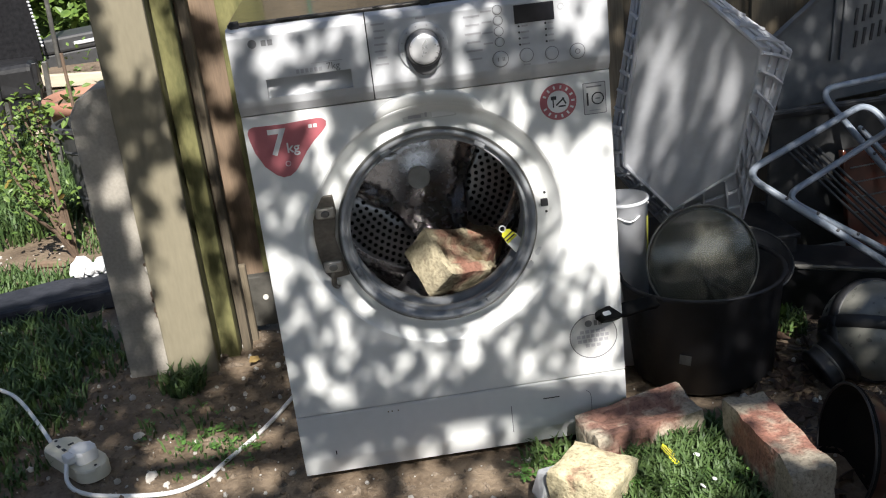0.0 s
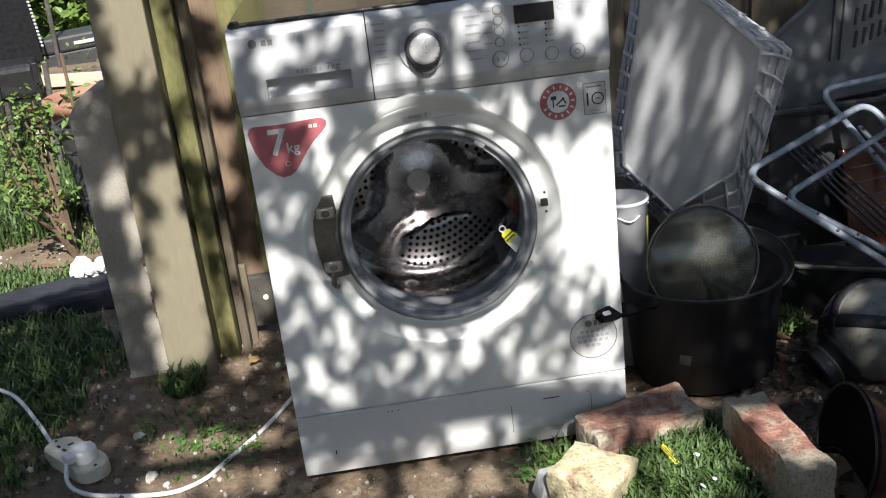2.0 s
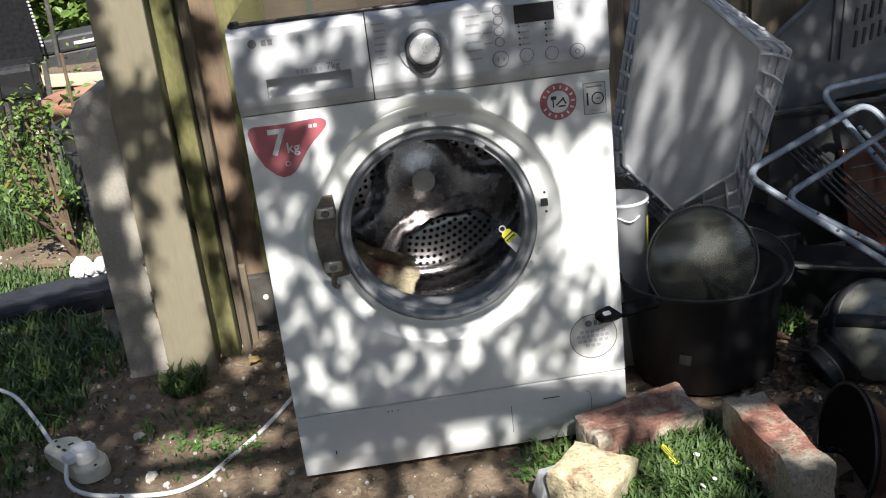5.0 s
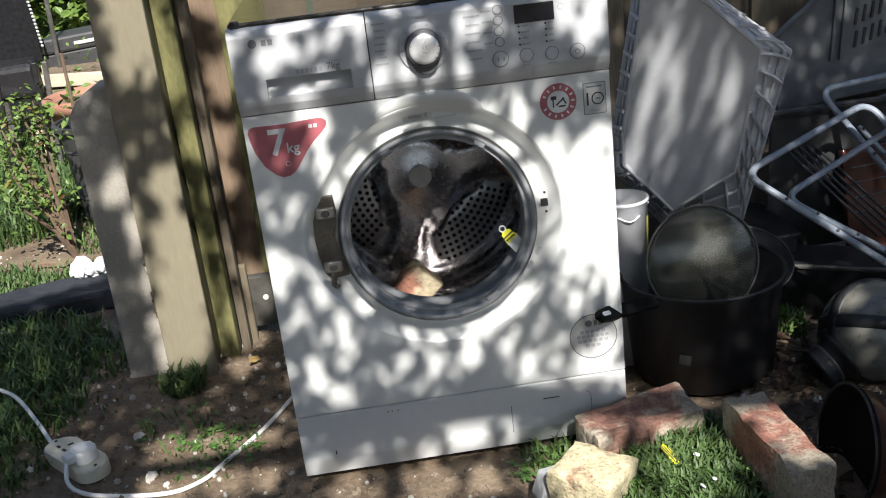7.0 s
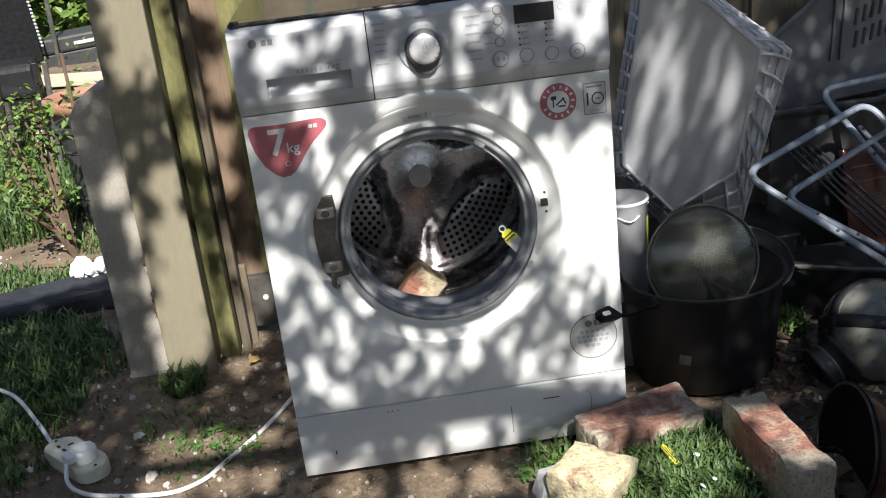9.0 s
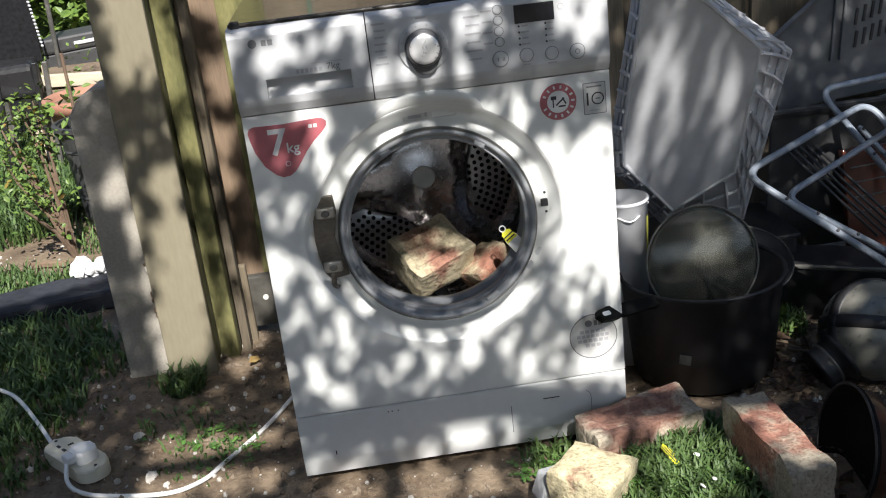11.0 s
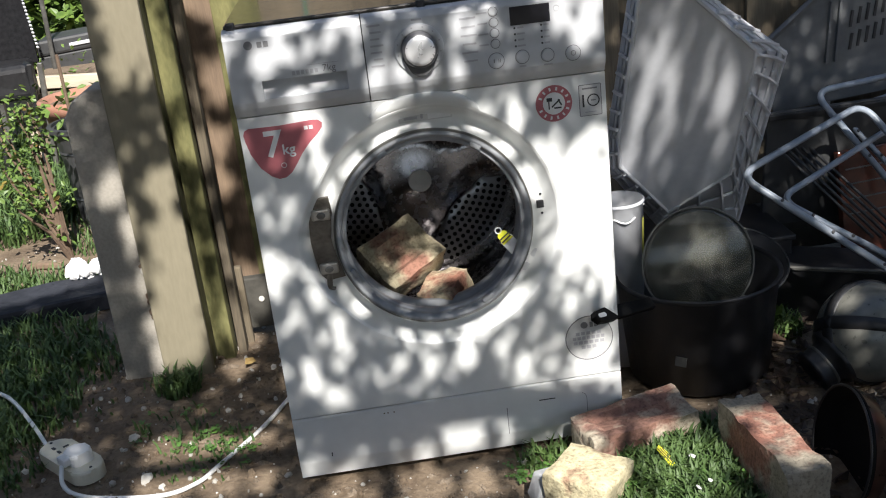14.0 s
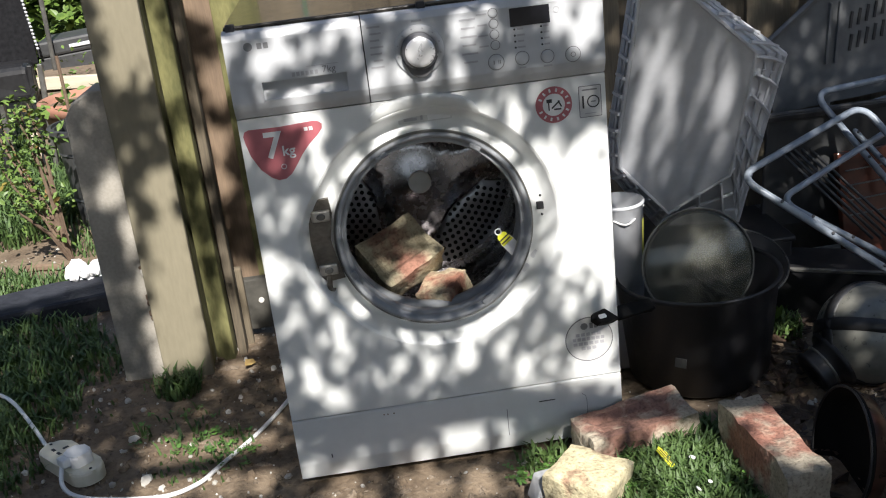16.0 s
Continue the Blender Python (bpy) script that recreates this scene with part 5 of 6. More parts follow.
def leafy(name, label, category, spots, size, seed, materials, parent=None):
    """Many small pointed leaves at (x, y, z, spread, count)."""
    rng = random.Random(seed)
    verts, faces = [], []
    for x, y, z, spread, count in spots:
        for i in range(count):
            p = Vector((rng.gauss(0, 1), rng.gauss(0, 1), rng.gauss(0, 1))) * spread * 0.55 + Vector((x, y, z))
            s = size * rng.uniform(0.6, 1.3)
            q = Euler((rng.uniform(-0.9, 0.9), rng.uniform(-0.9, 0.9), rng.random() * 6.3)).to_matrix()
            k = len(verts)
            for c in ((-0.5, 0, 0), (-0.1, -0.3, 0.06), (0.28, -0.22, 0.04), (0.5, 0, -0.06), (0.28, 0.22, 0.04), (-0.1, 0.3, 0.06)):
                verts.append(tuple(p + q @ (Vector(c) * s)))
            faces += [(k, k + 1, k + 2, k + 3), (k, k + 3, k + 4, k + 5)]
    me = bpy.data.meshes.new(name)
    me.from_pydata(verts, [], faces)
    me.materials.append(materials)
    ob = new(name, me)
    if parent is not None:
        ob.parent = parent
    if label:
        ob["label"] = label
    if category:
        ob["category"] = category
    return ob


# ---- the garden beyond the post ----
def shrub():
    th = thing("shrub", "young leafy shrub with bare lower stems", "shrub", pose(-1.035, 1.49, 0))
    rng = random.Random(21)
    tips = []
    for i in range(11):
        a = radians(rng.uniform(120, 250))
        reach, h = rng.uniform(0.02, 0.26), rng.uniform(0.26, 0.50)
        pts = [Vector((0.01 * cos(a), 0.01 * sin(a), 0)), Vector((reach * 0.35 * cos(a), reach * 0.35 * sin(a), h * 0.4)), Vector((reach * 0.8 * cos(a) + rng.uniform(-0.02, 0.02), reach * 0.8 * sin(a), h * 0.75)), Vector((reach * cos(a), reach * sin(a), h))]
        part("stem", bar(pts, [0.008, 0.006, 0.004, 0.002], 6), TWIG, th)
        tips += [(p.x, p.y, p.z, 0.05, 11) for p in (pts[2], pts[3], pts[2].lerp(pts[3], 0.5))] + [(pts[1].x, pts[1].y, pts[1].z, 0.05, 4)]
    leafy("leaves", "", "", [(x, y, z, r, c * 2) for x, y, z, r, c in tips], 0.021, 8, LEAF, th)["kind"] = "stuff"
    leafy("young_leaves", "reddish young leaves", "", [(x, y, z + 0.03, 0.03, 3) for x, y, z, s, c in tips[:30:3]], 0.024, 9, LEAF_RED, th)["kind"] = "stuff"


def garden():
    ms = part("plastic_sheet", lumpy(moved(slab([(-0.30, -0.06), (0.22, 0.02), (0.26, 0.16), (0.02, 0.15), (-0.30, 0.10)], 0.055, 0.012), Matrix.Identity(4)), 0.008, 9), MEMBRANE, at=pose(-1.02, 1.0, 0.0, 0, 0, 4))
    tagged(ms, "black plastic sheeting folded on the ground", "sheeting")
    bn = thing("plant_bin", "dark grey ribbed plastic planter with green leaves", "planter", pose(-0.965, 1.86, 0))
    part("bin_body", lathe([(1e-5, 0), (0.115, 0), (0.120, 0.10), (0.124, 0.105), (0.122, 0.112), (0.133, 0.26), (0.137, 0.265), (0.135, 0.272), (0.145, 0.345), (0.135, 0.345), (0.11, 0.02), (1e-5, 0.02)], 40), CHARCOAL, bn, smooth=False)
    part("bin_rim", lathe([(0.143, 0.335), (0.158, 0.338), (0.158, 0.352), (0.143, 0.354)], 40, closed=True), CHARCOAL, bn)
    leafy("leaves", "", "", [(0, 0, 0.36, 0.12, 90)], 0.045, 31, LEAF, bn)["kind"] = "stuff"
    bd = thing("raised_bed", "raised bed of bleached timber planks", "planter", pose(-1.25, 2.7, 0))
    part("plank", moved(box(-0.16, 0.45, 0, 0.03, 0.325, 0.375, 0.003), pose(0, 0, 0, 0, 4, 0)), PLANK, bd)
    part("plank", moved(box(-0.16, 0.45, 0.004, 0.03, 0.10, 0.318, 0.003), pose(0, 0, 0, 0, 0, 0)), BOARD, bd)
    part("corner_post", box(-0.185, -0.145, -0.02, 0.03, 0, 0.385, 0.003), PLANK, bd)
    part("corner_post", box(-0.11, -0.09, 0.031, 0.05, 0, 0.42, 0.003), PLANK, bd)
    part("bed_soil", box(-0.16, 0.45, 0.03, 0.35, 0.1, 0.36), SOIL, bd)
    leafy("seedlings", "", "", [(0.06, 0.08, 0.42, 0.07, 26), (0.2, 0.06, 0.39, 0.05, 16), (0.0, 0.05, 0.38, 0.04, 10)], 0.022, 33, LEAF, bd)["kind"] = "stuff"
    tp = thing("terracotta_pot", "wide terracotta pot with a rolled rim", "pot", pose(-1.10, 2.38, 0.0))
    part("pot_body", lathe([(1e-5, 0), (0.11, 0), (0.165, 0.30), (0.182, 0.302), (0.184, 0.345), (0.172, 0.350), (0.160, 0.335), (0.150, 0.30), (1e-5, 0.30)], 40), TERRACOTTA, tp, smooth=True)
    part("pot_soil", moved(disc(0.155, 0.004, 30), Matrix.Translation((0, 0, 0.318))), SOIL, tp)
    leafy("leaves", "", "", [(0.02, -0.12, 0.28, 0.07, 40), (-0.05, 0, 0.36, 0.05, 8)], 0.05, 35, LEAF, tp)["kind"] = "stuff"
    cs = thing("tool_box", "dark grey tool box with a metal latch on a stand", "box", pose(-1.26, 3.05, 0.36, 0, -4, 0))
    part("box_body", box(-0.16, 0.24, 0, 0.24, -0.02, 0.06, 0.006), CHARCOAL, cs)
    part("box_lid", box(-0.165, 0.245, -0.005, 0.245, 0.062, 0.13, 0.012), CHARCOAL, cs)
    part("latch", box(-0.02, 0.07, -0.012, -0.004, 0.085, 0.10, 0.002), FOIL, cs, "bright latch")
    part("stand", box(-0.15, 0.22, 0.02, 0.22, -0.37, -0.022, 0.004), BLACK_PLASTIC, cs)
    tn = thing("trampoline_net", "black trampoline safety net with steel springs", "net", pose(-1.47, 3.0, 0))
    part("net_sheet", box(-0.9, 0.05, 0, 0.012, 0.40, 1.9, 0.002), NET, tn)
    part("net_pole", moved(lathe([(0.010, 0.0), (0.010, 1.9)], 14), pose(0.095, 0.02, 0, 0, 2, 0)), IRON, tn)
    for i in range(26):
        part("spring", moved(lathe([(0.003, 0), (0.0068, 0.004), (0.0068, 0.007), (0.003, 0.011)], 8), pose(0.062 - 0.0012 * i, -0.012, 0.46 + 0.0155 * i, 0, 34, 0)), FOIL, tn)
    part("net_skirt", lumpy(box(-0.9, 0.03, -0.10, 0.02, 0.30, 0.43, 0.03, 3), 0.02, 8), BLACK_PLASTIC, tn)
    part("leg", box(-0.16, -0.13, -0.03, 0.0, 0, 0.42, 0.004), IRON, tn)
    ch = thing("folded_chair", "folded black garden chair", "chair", pose(-1.40, 2.5, 0))
    part("chair_seat", lumpy(box(-0.16, 0.08, 0, 0.09, 0.33, 0.47, 0.03, 3), 0.015, 9), BLACK_PLASTIC, ch)
    for x in (-0.10, 0.05, 0.09):
        part("chair_leg", moved(box(-0.010, 0.010, 0, 0.02, 0, 0.47, 0.004), pose(x, -0.01, 0, 0, 4, 0)), IRON if x > 0.07 else BLACK_PLASTIC, ch)
    for x, y, z in ((-1.002, 1.70, 0.60), (-0.868, 1.70, 0.62)):
        ob = part("garden_cane", bar([Vector((x, y, 0)), Vector((x + 0.004, y, z))], 0.0055, 7), TWIG)
        tagged(ob, "dark garden cane pushed into the soil", "cane", "garden canes")
    hd = thing("hedge", "dense green hedge in full sun", "hedge", pose(-1.9, 5.2, 0))
    part("hedge_core", lumpy(box(-2.2, 1.8, 0.2, 0.8, 0.0, 1.7, 0.1, 3), 0.15, 2), GRASS, hd)
    rng = random.Random(40)
    leafy("leaves", "", "", [(rng.uniform(-0.8, 0.9), rng.uniform(-0.02, 0.25), rng.uniform(0.0, 1.1), 0.16, 26) for i in range(170)], 0.075, 41, LEAF, hd)["kind"] = "stuff"


shrub()
garden()
wd = thing("weed", "broad-leaved green weed beside the pot", "weed", pose(0.735, 0.33, 0.004))
for i in range(8):
    part("weed_leaf", moved(lumpy(slab([(0, -0.004), (0.02, -0.009), (0.045, -0.010), (0.06, 0.0), (0.045, 0.010), (0.02, 0.009), (0, 0.004)], 0.001), 0.003, 40, i), pose(0, 0, 0, 0, -25 - 35 * (i % 3), 47 * i)), LEAF, wd)


# ---- the tree that shades the machine; it stands behind the camera ----
PANEL_GAPS = [(-0.248, 0.775, 0.01, 0.02), (-0.218, 0.792, 0.018, 0.037), (-0.137, 0.797, 0.012, 0.018), (-0.096, 0.805, 0.008, 0.017),
              (-0.114, 0.833, 0.007, 0.006), (-0.043, 0.835, 0.008, 0.008), (-0.072, 0.718, 0.017, 0.013), (-0.201, 0.719, 0.02, 0.009),
              (-0.177, 0.784, 0.006, 0.014), (0.064, 0.789, 0.007, 0.016), (0.09, 0.776, 0.011, 0.02), (-0.034, 0.725, 0.02, 0.017), (0.01, 0.711, 0.011, 0.01),
              (0.056, 0.713, 0.015, 0.008), (0.229, 0.786, 0.022, 0.022), (0.269, 0.76, 0.022, 0.024), (0.289, 0.796, 0.013, 0.014), (-0.001, 0.77, 0.016, 0.019)]   # gaps in the crown: x, z and half sizes of the light they throw on the machine's front
DOOR_GAPS = [(-0.182, 0.651, 0.017, 0.039), (-0.208, 0.69, 0.017, 0.008), (-0.063, 0.678, 0.018, 0.007), (-0.17, 0.575, 0.016, 0.027),
             (-0.118, 0.616, 0.017, 0.022), (-0.068, 0.642, 0.02, 0.016), (-0.287, 0.429, 0.016, 0.033), (0.244, 0.437, 0.059, 0.078), (0.256, 0.531, 0.048, 0.059), (0.281, 0.395, 0.022, 0.059),
             (0.286, 0.582, 0.024, 0.025), (0.147, 0.636, 0.012, 0.029), (0.102, 0.655, 0.01, 0.011), (0.116, 0.6, 0.022, 0.022), (0.163, 0.545, 0.02, 0.037),
             (0.202, 0.539, 0.011, 0.049), (0.12, 0.318, 0.026, 0.035), (0.056, 0.281, 0.033, 0.018), (0.288, 0.33, 0.009, 0.033), (0.074, 0.467, 0.055, 0.044),
             (-0.024, 0.451, 0.046, 0.044), (0.301, 0.495, 0.013, 0.078)]   # the same, about the door
FOOT_GAPS = [(-0.219, 0.371, 0.01, 0.017), (-0.148, 0.357, 0.014, 0.018), (-0.194, 0.314, 0.011, 0.022), (-0.252, 0.221, 0.012, 0.022),
             (-0.221, 0.162, 0.02, 0.035), (-0.079, 0.279, 0.013, 0.011), (-0.036, 0.261, 0.014, 0.01), (-0.012, 0.061, 0.026, 0.022),
             (0.026, 0.228, 0.016, 0.027), (0.124, 0.178, 0.013, 0.027), (0.217, 0.292, 0.008, 0.024), (0.026, 0.078, 0.026, 0.039), (0.084, 0.08, 0.012, 0.039),
             (0.217, 0.098, 0.01, 0.027), (0.243, 0.167, 0.044, 0.02), (0.27, 0.199, 0.022, 0.02), (0.151, 0.127, 0.012, 0.018)]   # the same, below the door
THIN_SPOTS = [(-0.274, 0.563, 0.015, 0.022), (-0.243, 0.524, 0.013, 0.031), (-0.192, 0.259, 0.014, 0.025), (-0.233, 0.315, 0.009, 0.01),
              (-0.146, 0.189, 0.016, 0.02), (-0.097, 0.215, 0.012, 0.041), (-0.041, 0.222, 0.014, 0.029), (-0.015, 0.178, 0.01, 0.027),
              (-0.201, 0.047, 0.015, 0.011), (-0.086, 0.056, 0.011, 0.013), (-0.053, 0.115, 0.008, 0.022), (0.097, 0.228, 0.01, 0.02), (0.152, 0.208, 0.008, 0.02),
              (0.251, 0.303, 0.007, 0.02), (0.178, 0.779, 0.007, 0.012), (-0.091, 0.741, 0.006, 0.018), (-0.111, 0.381, 0.015, 0.02), (0.276, 0.106, 0.013, 0.029)]   # where the leaves are only thinner
POST_GAPS = [(-0.532, 0.53, 0.802, 0.07), (-0.565, 0.53, 0.726, 0.035), (-0.54, 0.53, 0.455, 0.035), (-0.539, 0.53, 0.338, 0.045), (-0.554, 0.53, 0.233, 0.06),
             (-0.56, 0.53, 0.109, 0.05), (-0.594, 0.53, 0.157, 0.035), (-0.611, 0.53, 0.075, 0.03), (-0.653, 0.565, 0.461, 0.026), (-0.633, 0.565, 0.353, 0.022),
             (-0.632, 0.565, 0.231, 0.016), (-0.629, 0.565, 0.133, 0.014), (-0.632, 0.565, 0.046, 0.012), (-0.487, 0.55, 0.701, 0.03), (-0.401, 0.72, 0.645, 0.04),
             (-0.427, 0.72, 0.504, 0.03), (-0.444, 0.72, 0.411, 0.025), (-0.352, 0.72, 0.777, 0.04), (-0.474, 0.6, 0.528, 0.03)]   # light on the post and the fence: x, y, z, size
SOIL_GAPS = [(-0.571, 0.203, 0, 0.05), (-0.565, 0.08, 0, 0.06), (-0.501, 0.183, 0, 0.05), (-0.444, 0.166, 0, 0.045), (-0.388, 0.171, 0, 0.04),
             (-0.458, 0.069, 0, 0.05), (-0.382, 0.057, 0, 0.03), (-0.456, 0.694, 0, 0.05), (-0.452, 0.865, 0, 0.04), (-0.459, 0.542, 0, 0.03),
             (-0.224, -0.034, 0, 0.04), (-0.082, -0.055, 0, 0.05), (0.02, -0.065, 0, 0.03), (-0.42, 0.818, 0, 0.04)]   # light on the soil
HEAP_GAPS = [(0.185, -0.22, 0.09, 0.085), (0.33, -0.03, 0.09, 0.06), (0.4, -0.05, 0.09, 0.055), (0.26, -0.04, 0.09, 0.04), (0.22, -0.08, 0.09, 0.03), (0.36, -0.18, 0.05, 0.07),
             (0.3, -0.27, 0.04, 0.05), (0.48, -0.13, 0.13, 0.055), (0.5, -0.21, 0.13, 0.05), (0.5, -0.29, 0.13, 0.05), (0.4, 0.26, 0.35, 0.05),
             (0.7, 0.28, 0.35, 0.022), (0.8, 0.23, 0.27, 0.025), (0.98, 0.45, 0.43, 0.03), (0.66, 0.27, 0.7, 0.03), (0.452, 0.14, 0.704, 0.02),
             (0.435, 0.18, 0.617, 0.014), (0.428, 0.24, 0.506, 0.014), (0.487, 0.14, 0.679, 0.014), (0.592, 0.2, 0.602, 0.016), (0.494, 0.2, 0.583, 0.01),
             (0.475, 0.25, 0.503, 0.009), (0.521, 0.17, 0.285, 0.03), (0.732, 0.286, 0, 0.03)]   # light on the bricks and the heap


def shade_tree():
    th = thing("shade_tree", "leafy garden tree that throws dappled shade", "tree")
    rng = np.random.default_rng(77)
    d = TO_SUN
    right = Vector((0, 0, 1)).cross(d).normalized()
    right = -right if right.x < 0 else right
    up = d.cross(right)
    up = -up if up.z < 0 else up
    gaps = [(Vector((x, 0, z)), a * 0.93, b * 1.1 * up.z, 0.99) for x, z, a, b in PANEL_GAPS + DOOR_GAPS]
    gaps += [(Vector((x, 0, z)), a * 0.88, b * 1.15 * up.z, 0.98) for x, z, a, b in FOOT_GAPS]
    gaps += [(Vector((x, 0, z)), a * 0.8, b * 1.25 * up.z, 0.5) for x, z, a, b in THIN_SPOTS]
    gaps += [(Vector((x, y, z)), r, r, 1.0) for x, y, z, r in POST_GAPS + SOIL_GAPS + HEAP_GAPS]
    count = 172000
    u, w = rng.uniform(-1.7, 1.9, count), rng.uniform(-0.95, 1.5, count)
    size = rng.uniform(0.010, 0.023, count)
    luck = rng.random(count)
    keep = (luck < 0.86) | (np.abs(u) > 0.34) | (w > 0.33)
    for p, a, b, share in gaps:
        ragged = 1.0 + 0.30 * np.sin(u * 170 + 40 * p.x) * np.sin(w * 130 + 60 * p.z) + 0.45 * np.sin(u * 420 + w * 240 + 90 * p.z)
        inside = ((u - p.dot(right)) / (a + 0.35 * size)) ** 2 + ((w - p.dot(up)) / (b + 0.35 * size)) ** 2 < ragged
        keep &= ~(inside & (luck < share))
    out = rng.uniform(2.4, 3.2, count)
    angles = rng.uniform(-0.6, 0.6, (count, 2))
    spin = rng.uniform(0, 6.3, count)
    verts, faces = [], []
    for i in np.flatnonzero(keep):
        top = 1.35 if u[i] > 0.45 else 1.12 if u[i] > -0.5 else 1.02 if u[i] > -0.74 else 0.86
        if w[i] > top + 0.10 * noise.noise(Vector((u[i] * 2.5, 0, 0))):
            continue
        p = right * u[i] + up * w[i] + d * out[i]
        q = Euler((angles[i, 0], angles[i, 1], spin[i])).to_matrix()
        k = len(verts)
        for c in ((-0.9, 0, 0), (0, -0.5, 0.1), (0.9, 0, 0), (0, 0.5, 0.1)):
            verts.append(tuple(p + q @ (Vector(c) * size[i])))
        faces.append((k, k + 1, k + 2, k + 3))
    me = bpy.data.meshes.new("crown")
    me.from_pydata(verts, [], faces)
    me.materials.append(LEAF)
    crown = new("crown", me)
    crown.parent = th
    crown["kind"] = "stuff"
    foot, top = Vector((2.6, -3.4, 0)), Vector((1.7, -2.9, 2.6))
    part("trunk", bar([foot, foot.lerp(top, 0.4) + Vector((0.08, 0, 0)), top], [0.14, 0.11, 0.08], 14), TWIG, th, smooth=True)
    for a, b in ((-1.2, 0.2), (-0.5, -0.4), (0.6, 0.75), (1.2, -0.4)):
        end = right * a + up * b + d * 3.9
        part("limb", bar([top, top.lerp(end, 0.5) + Vector((0, -0.1, 0.25)), end], [0.06, 0.035, 0.012], 8), TWIG, th, smooth=True)


shade_tree()


# ---- what moves ----
TURN = [(0.0, -4003), (0.5, -3758), (1.0, -3498), (1.5, -3220), (2.0, -2865), (2.5, -2539), (3.0, -2187), (3.5, -1898), (4.0, -1562),
        (6.5, -21), (7.0, 282), (7.5, 598), (8.0, 875), (8.5, 1115), (9.0, 1365), (9.2, 1456), (10.0, 1810), (10.6, 1960), (11.0, 2008), (11.3, 2005), (12.0, 2004),
        (12.25, 1990), (12.5, 1978), (13.0, 1970), (13.5, 1968), (14.4, 1966), (14.8, 1954), (15.0, 1949), (15.8, 1951), (16.0, 1965)]


def turned(t):
    """The drum's turn at t, in degrees anticlockwise from the front."""
    for (a, p), (b, q) in zip(TURN, TURN[1:]):
        if a <= t <= b:
            return p + (q - p) * (t - a) / (b - a)
    return TURN[-1][1]


def riding(t, lag, r, z, own):
    """The pose of a piece pressed against the turning drum."""
    return DRUM_AT @ pose(0, 0, 0, 0, 0, turned(t) + lag) @ Matrix.Translation((0, -r, z)) @ own


def lying(x, y, z, pitch, roll, yaw):
    """The pose of a piece at rest in the drum: x right, y up, z towards the viewer."""
    return DRUM_AT @ pose(x, y, z, 0, 0, roll) @ pose(0, 0, 0, -90 + pitch, 0, 0) @ pose(0, 0, 0, 0, 0, yaw)


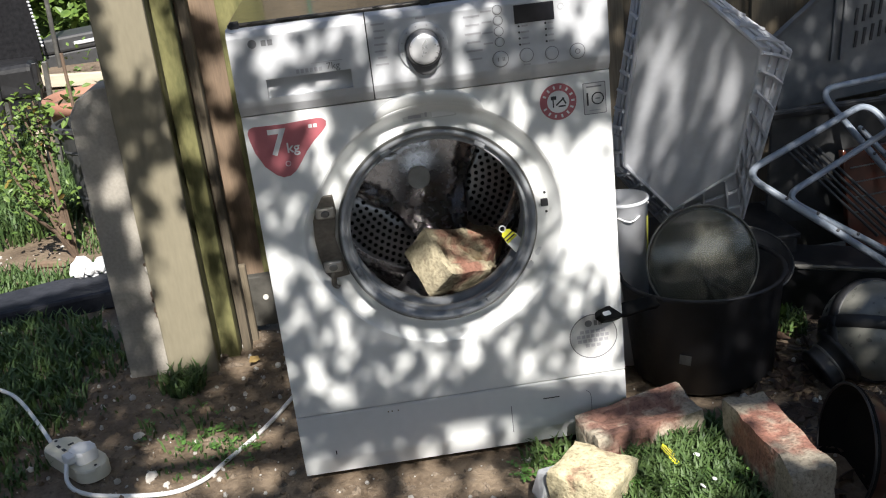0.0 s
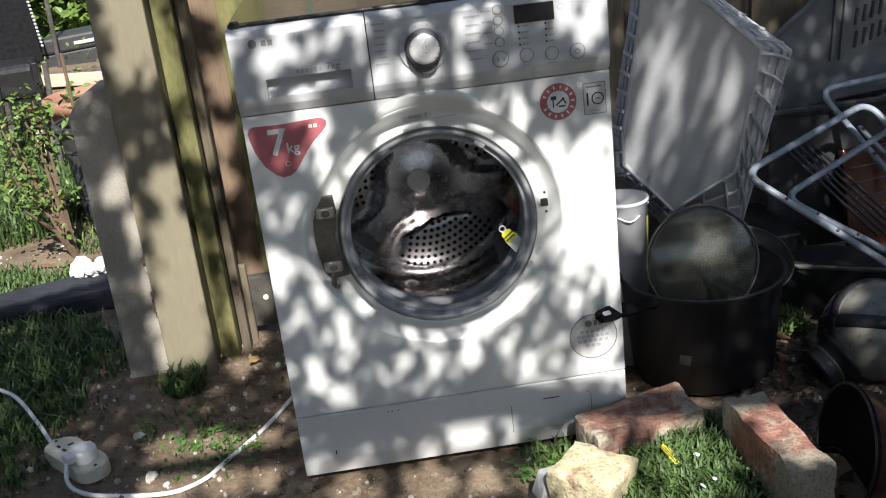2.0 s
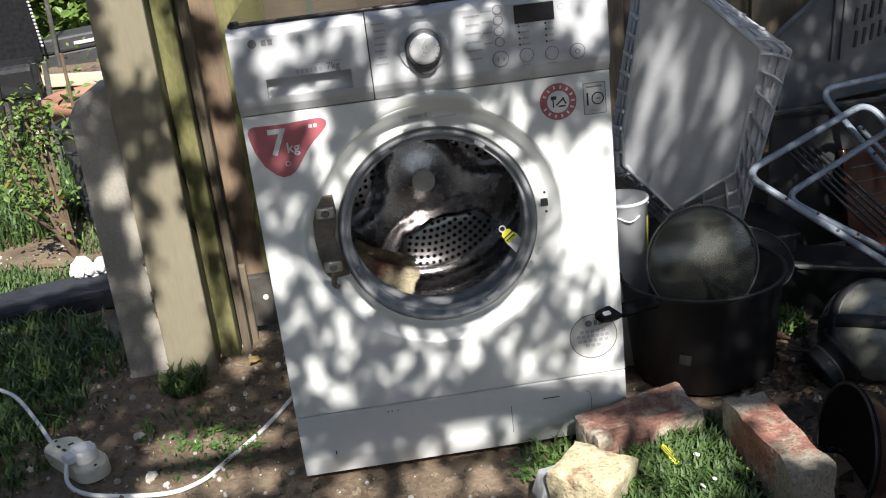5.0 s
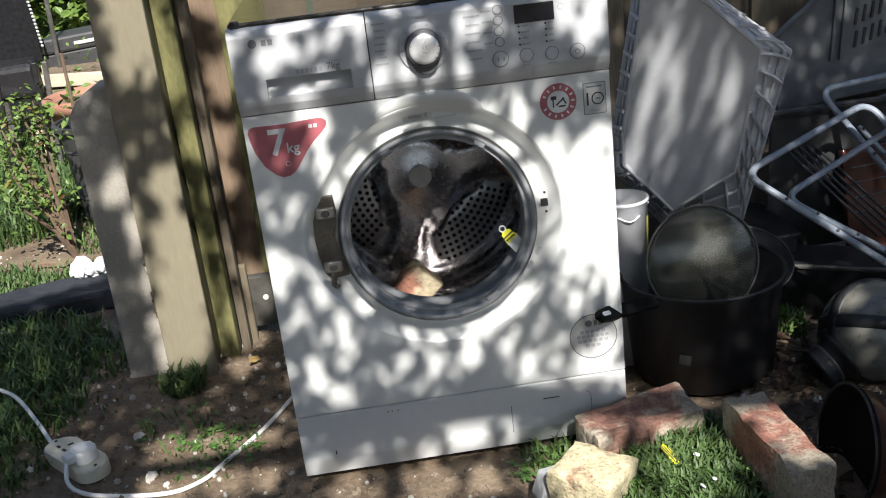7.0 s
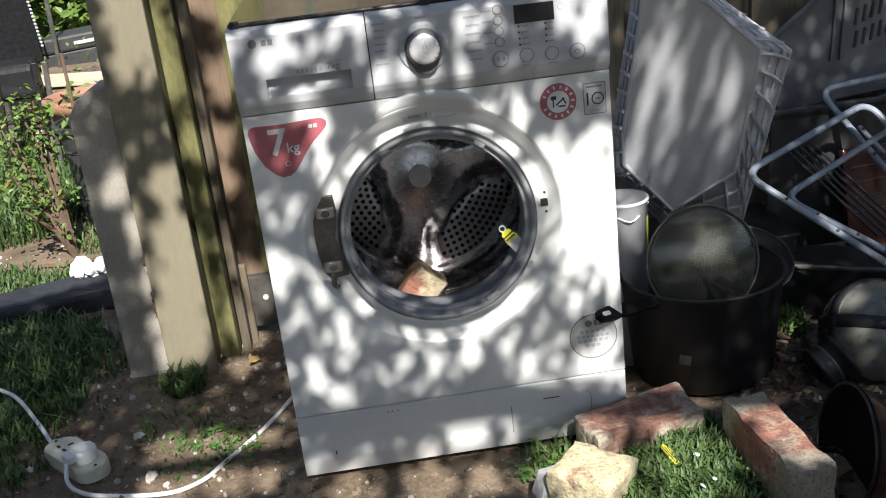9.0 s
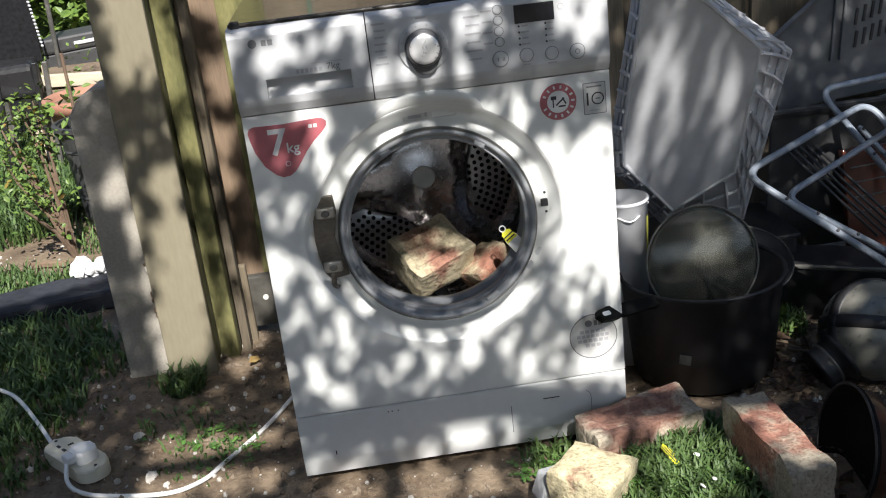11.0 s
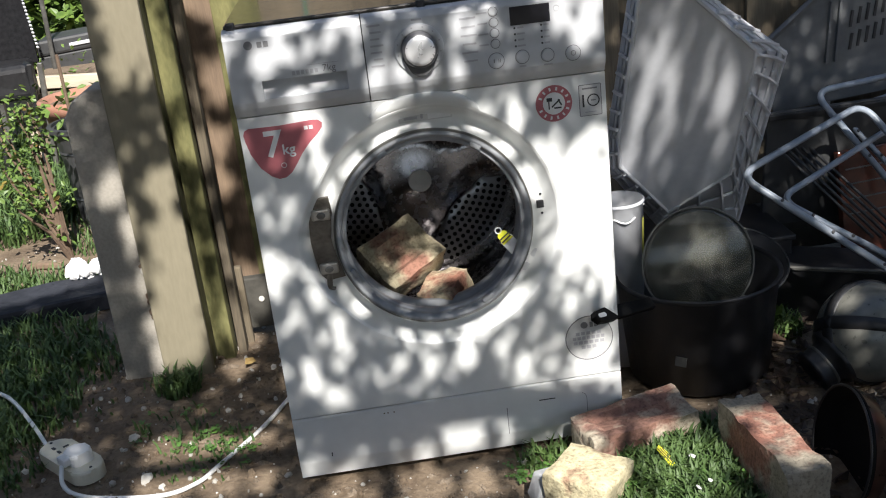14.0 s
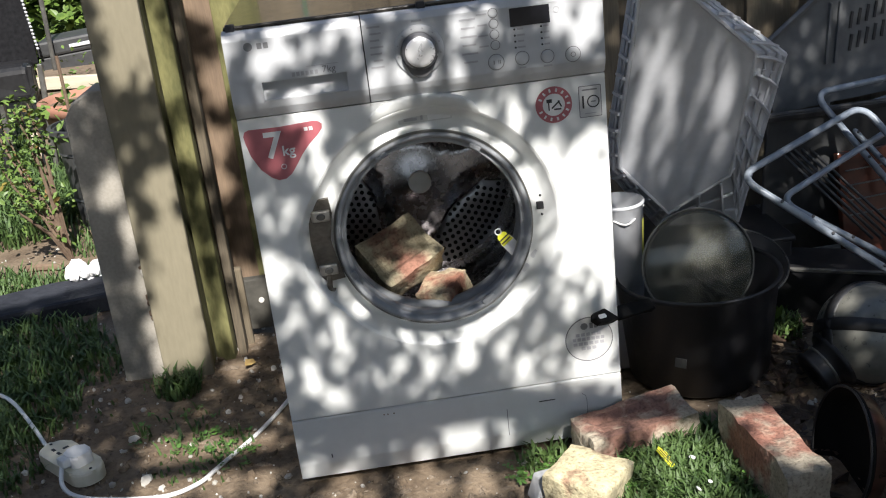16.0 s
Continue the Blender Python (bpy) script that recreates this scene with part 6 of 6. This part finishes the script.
def motions():
    n = 30 * 16
    times = [i / 30 for i in range(n + 1)]
    walk(DRUM, [(t, DRUM_AT @ pose(0, 0, 0, 0, 0, turned(t))) for t in times])
    stuck_big, stuck_small = pose(0, 0, 0, -90, 0, 10), pose(0, 0, 0, -90, 0, 50)
    big, small = [], []
    for t in times:
        if 0.5 <= t <= 10.4:
            big.append((t, riding(t, -169, 0.215, -0.25, stuck_big)))
            lag = -100 + 171 * min(1, max(0, (t - 1.05) / 0.25))
            small.append((t, riding(t, lag, 0.215, -0.26, stuck_small)))
    for t, x, y, z, pitch, roll, yaw in ((0.0, 0.004, -0.148, -0.199, 22, -40, 44), (0.1, 0.065, -0.180, -0.16, 15, 20, 60), (0.2, -0.03, -0.185, -0.18, 15, -5, 92), (0.3, 0.03, -0.19, -0.15, 10, 15, 70), (0.4, 0.14, -0.15, -0.22, 0, 45, 60)):
        big.append((t, lying(x, y, z, pitch, roll, yaw)))
        small.append((t, lying(x + 0.075, y - 0.005, z - 0.05, pitch, roll + 30, yaw + 20)))
    for t, x, y, z, pitch, roll, yaw in ((11.0, -0.013, -0.136, -0.201, 32, -5, 31), (12.05, -0.013, -0.136, -0.201, 32, -5, 31), (12.3, -0.042, -0.119, -0.199, 38, -5, 12), (12.5, -0.061, -0.108, -0.198, 42, -5, 0), (12.7, -0.061, -0.108, -0.198, 42, -5, 0), (13.0, -0.063, -0.127, -0.203, 42, -7, 38), (14.5, -0.063, -0.127, -0.203, 42, -7, 38), (14.8, -0.064, -0.096, -0.204, 42, 10, 2), (15.0, -0.065, -0.080, -0.205, 42, 19, -17), (15.8, -0.065, -0.080, -0.205, 42, 19, -17), (16.0, -0.063, -0.122, -0.203, 42, -4, 33)):
        big.append((t, lying(x, y, z, pitch, roll, yaw)))
    for t, x, y, z, roll, yaw in ((11.0, 0.114, -0.172, -0.185, 32, 30), (12.05, 0.114, -0.172, -0.185, 32, 30), (12.5, 0.022, -0.192, -0.13, 10, 40), (13.0, 0.022, -0.195, -0.13, 12, 60), (14.5, 0.018, -0.193, -0.13, 10, 60), (14.8, -0.015, -0.190, -0.13, 5, 70), (15.0, -0.055, -0.188, -0.13, -14, 80), (15.8, -0.055, -0.188, -0.13, -14, 80), (16.0, 0.018, -0.193, -0.13, 10, 60)):
        small.append((t, lying(x, y, z, 10, roll, yaw)))
    walk(BRICK_BIG, sorted(big, key=lambda r: r[0]))
    walk(BRICK_SMALL, sorted(small, key=lambda r: r[0]))
    fin = [(t, riding(t, 270, 0.205, -0.24, Matrix.Identity(4))) for t in times if t <= 0.43]
    for s, c, d, roll in ((0.5, (0.085, 0.12, 0.43), (0.60, 0.15, -0.75), 60), (0.6, (-0.005, 0.04, 0.345), (0.75, -0.55, -0.30), 100), (0.7, (-0.01, -0.04, 0.355), (0.55, -0.35, -0.75), 60),
                          (0.8, (0.005, -0.10, 0.30), (0.40, -0.30, -0.85), 100), (0.9, (0.012, -0.13, 0.175), (0.10, -0.85, -0.50), 220), (1.0, (0.03, -0.20, 0.055), (0.30, -0.80, -0.35), 250),
                          (1.1, (0.05, -0.40, 0.030), (0.30, -0.90, -0.05), 270), (16.0, (0.05, -0.40, 0.030), (0.30, -0.90, -0.05), 270)):
        fin.append((s, look(c, Vector(c) + Vector(d), roll)))
    walk(LOOSE_LIFTER, fin)


motions()
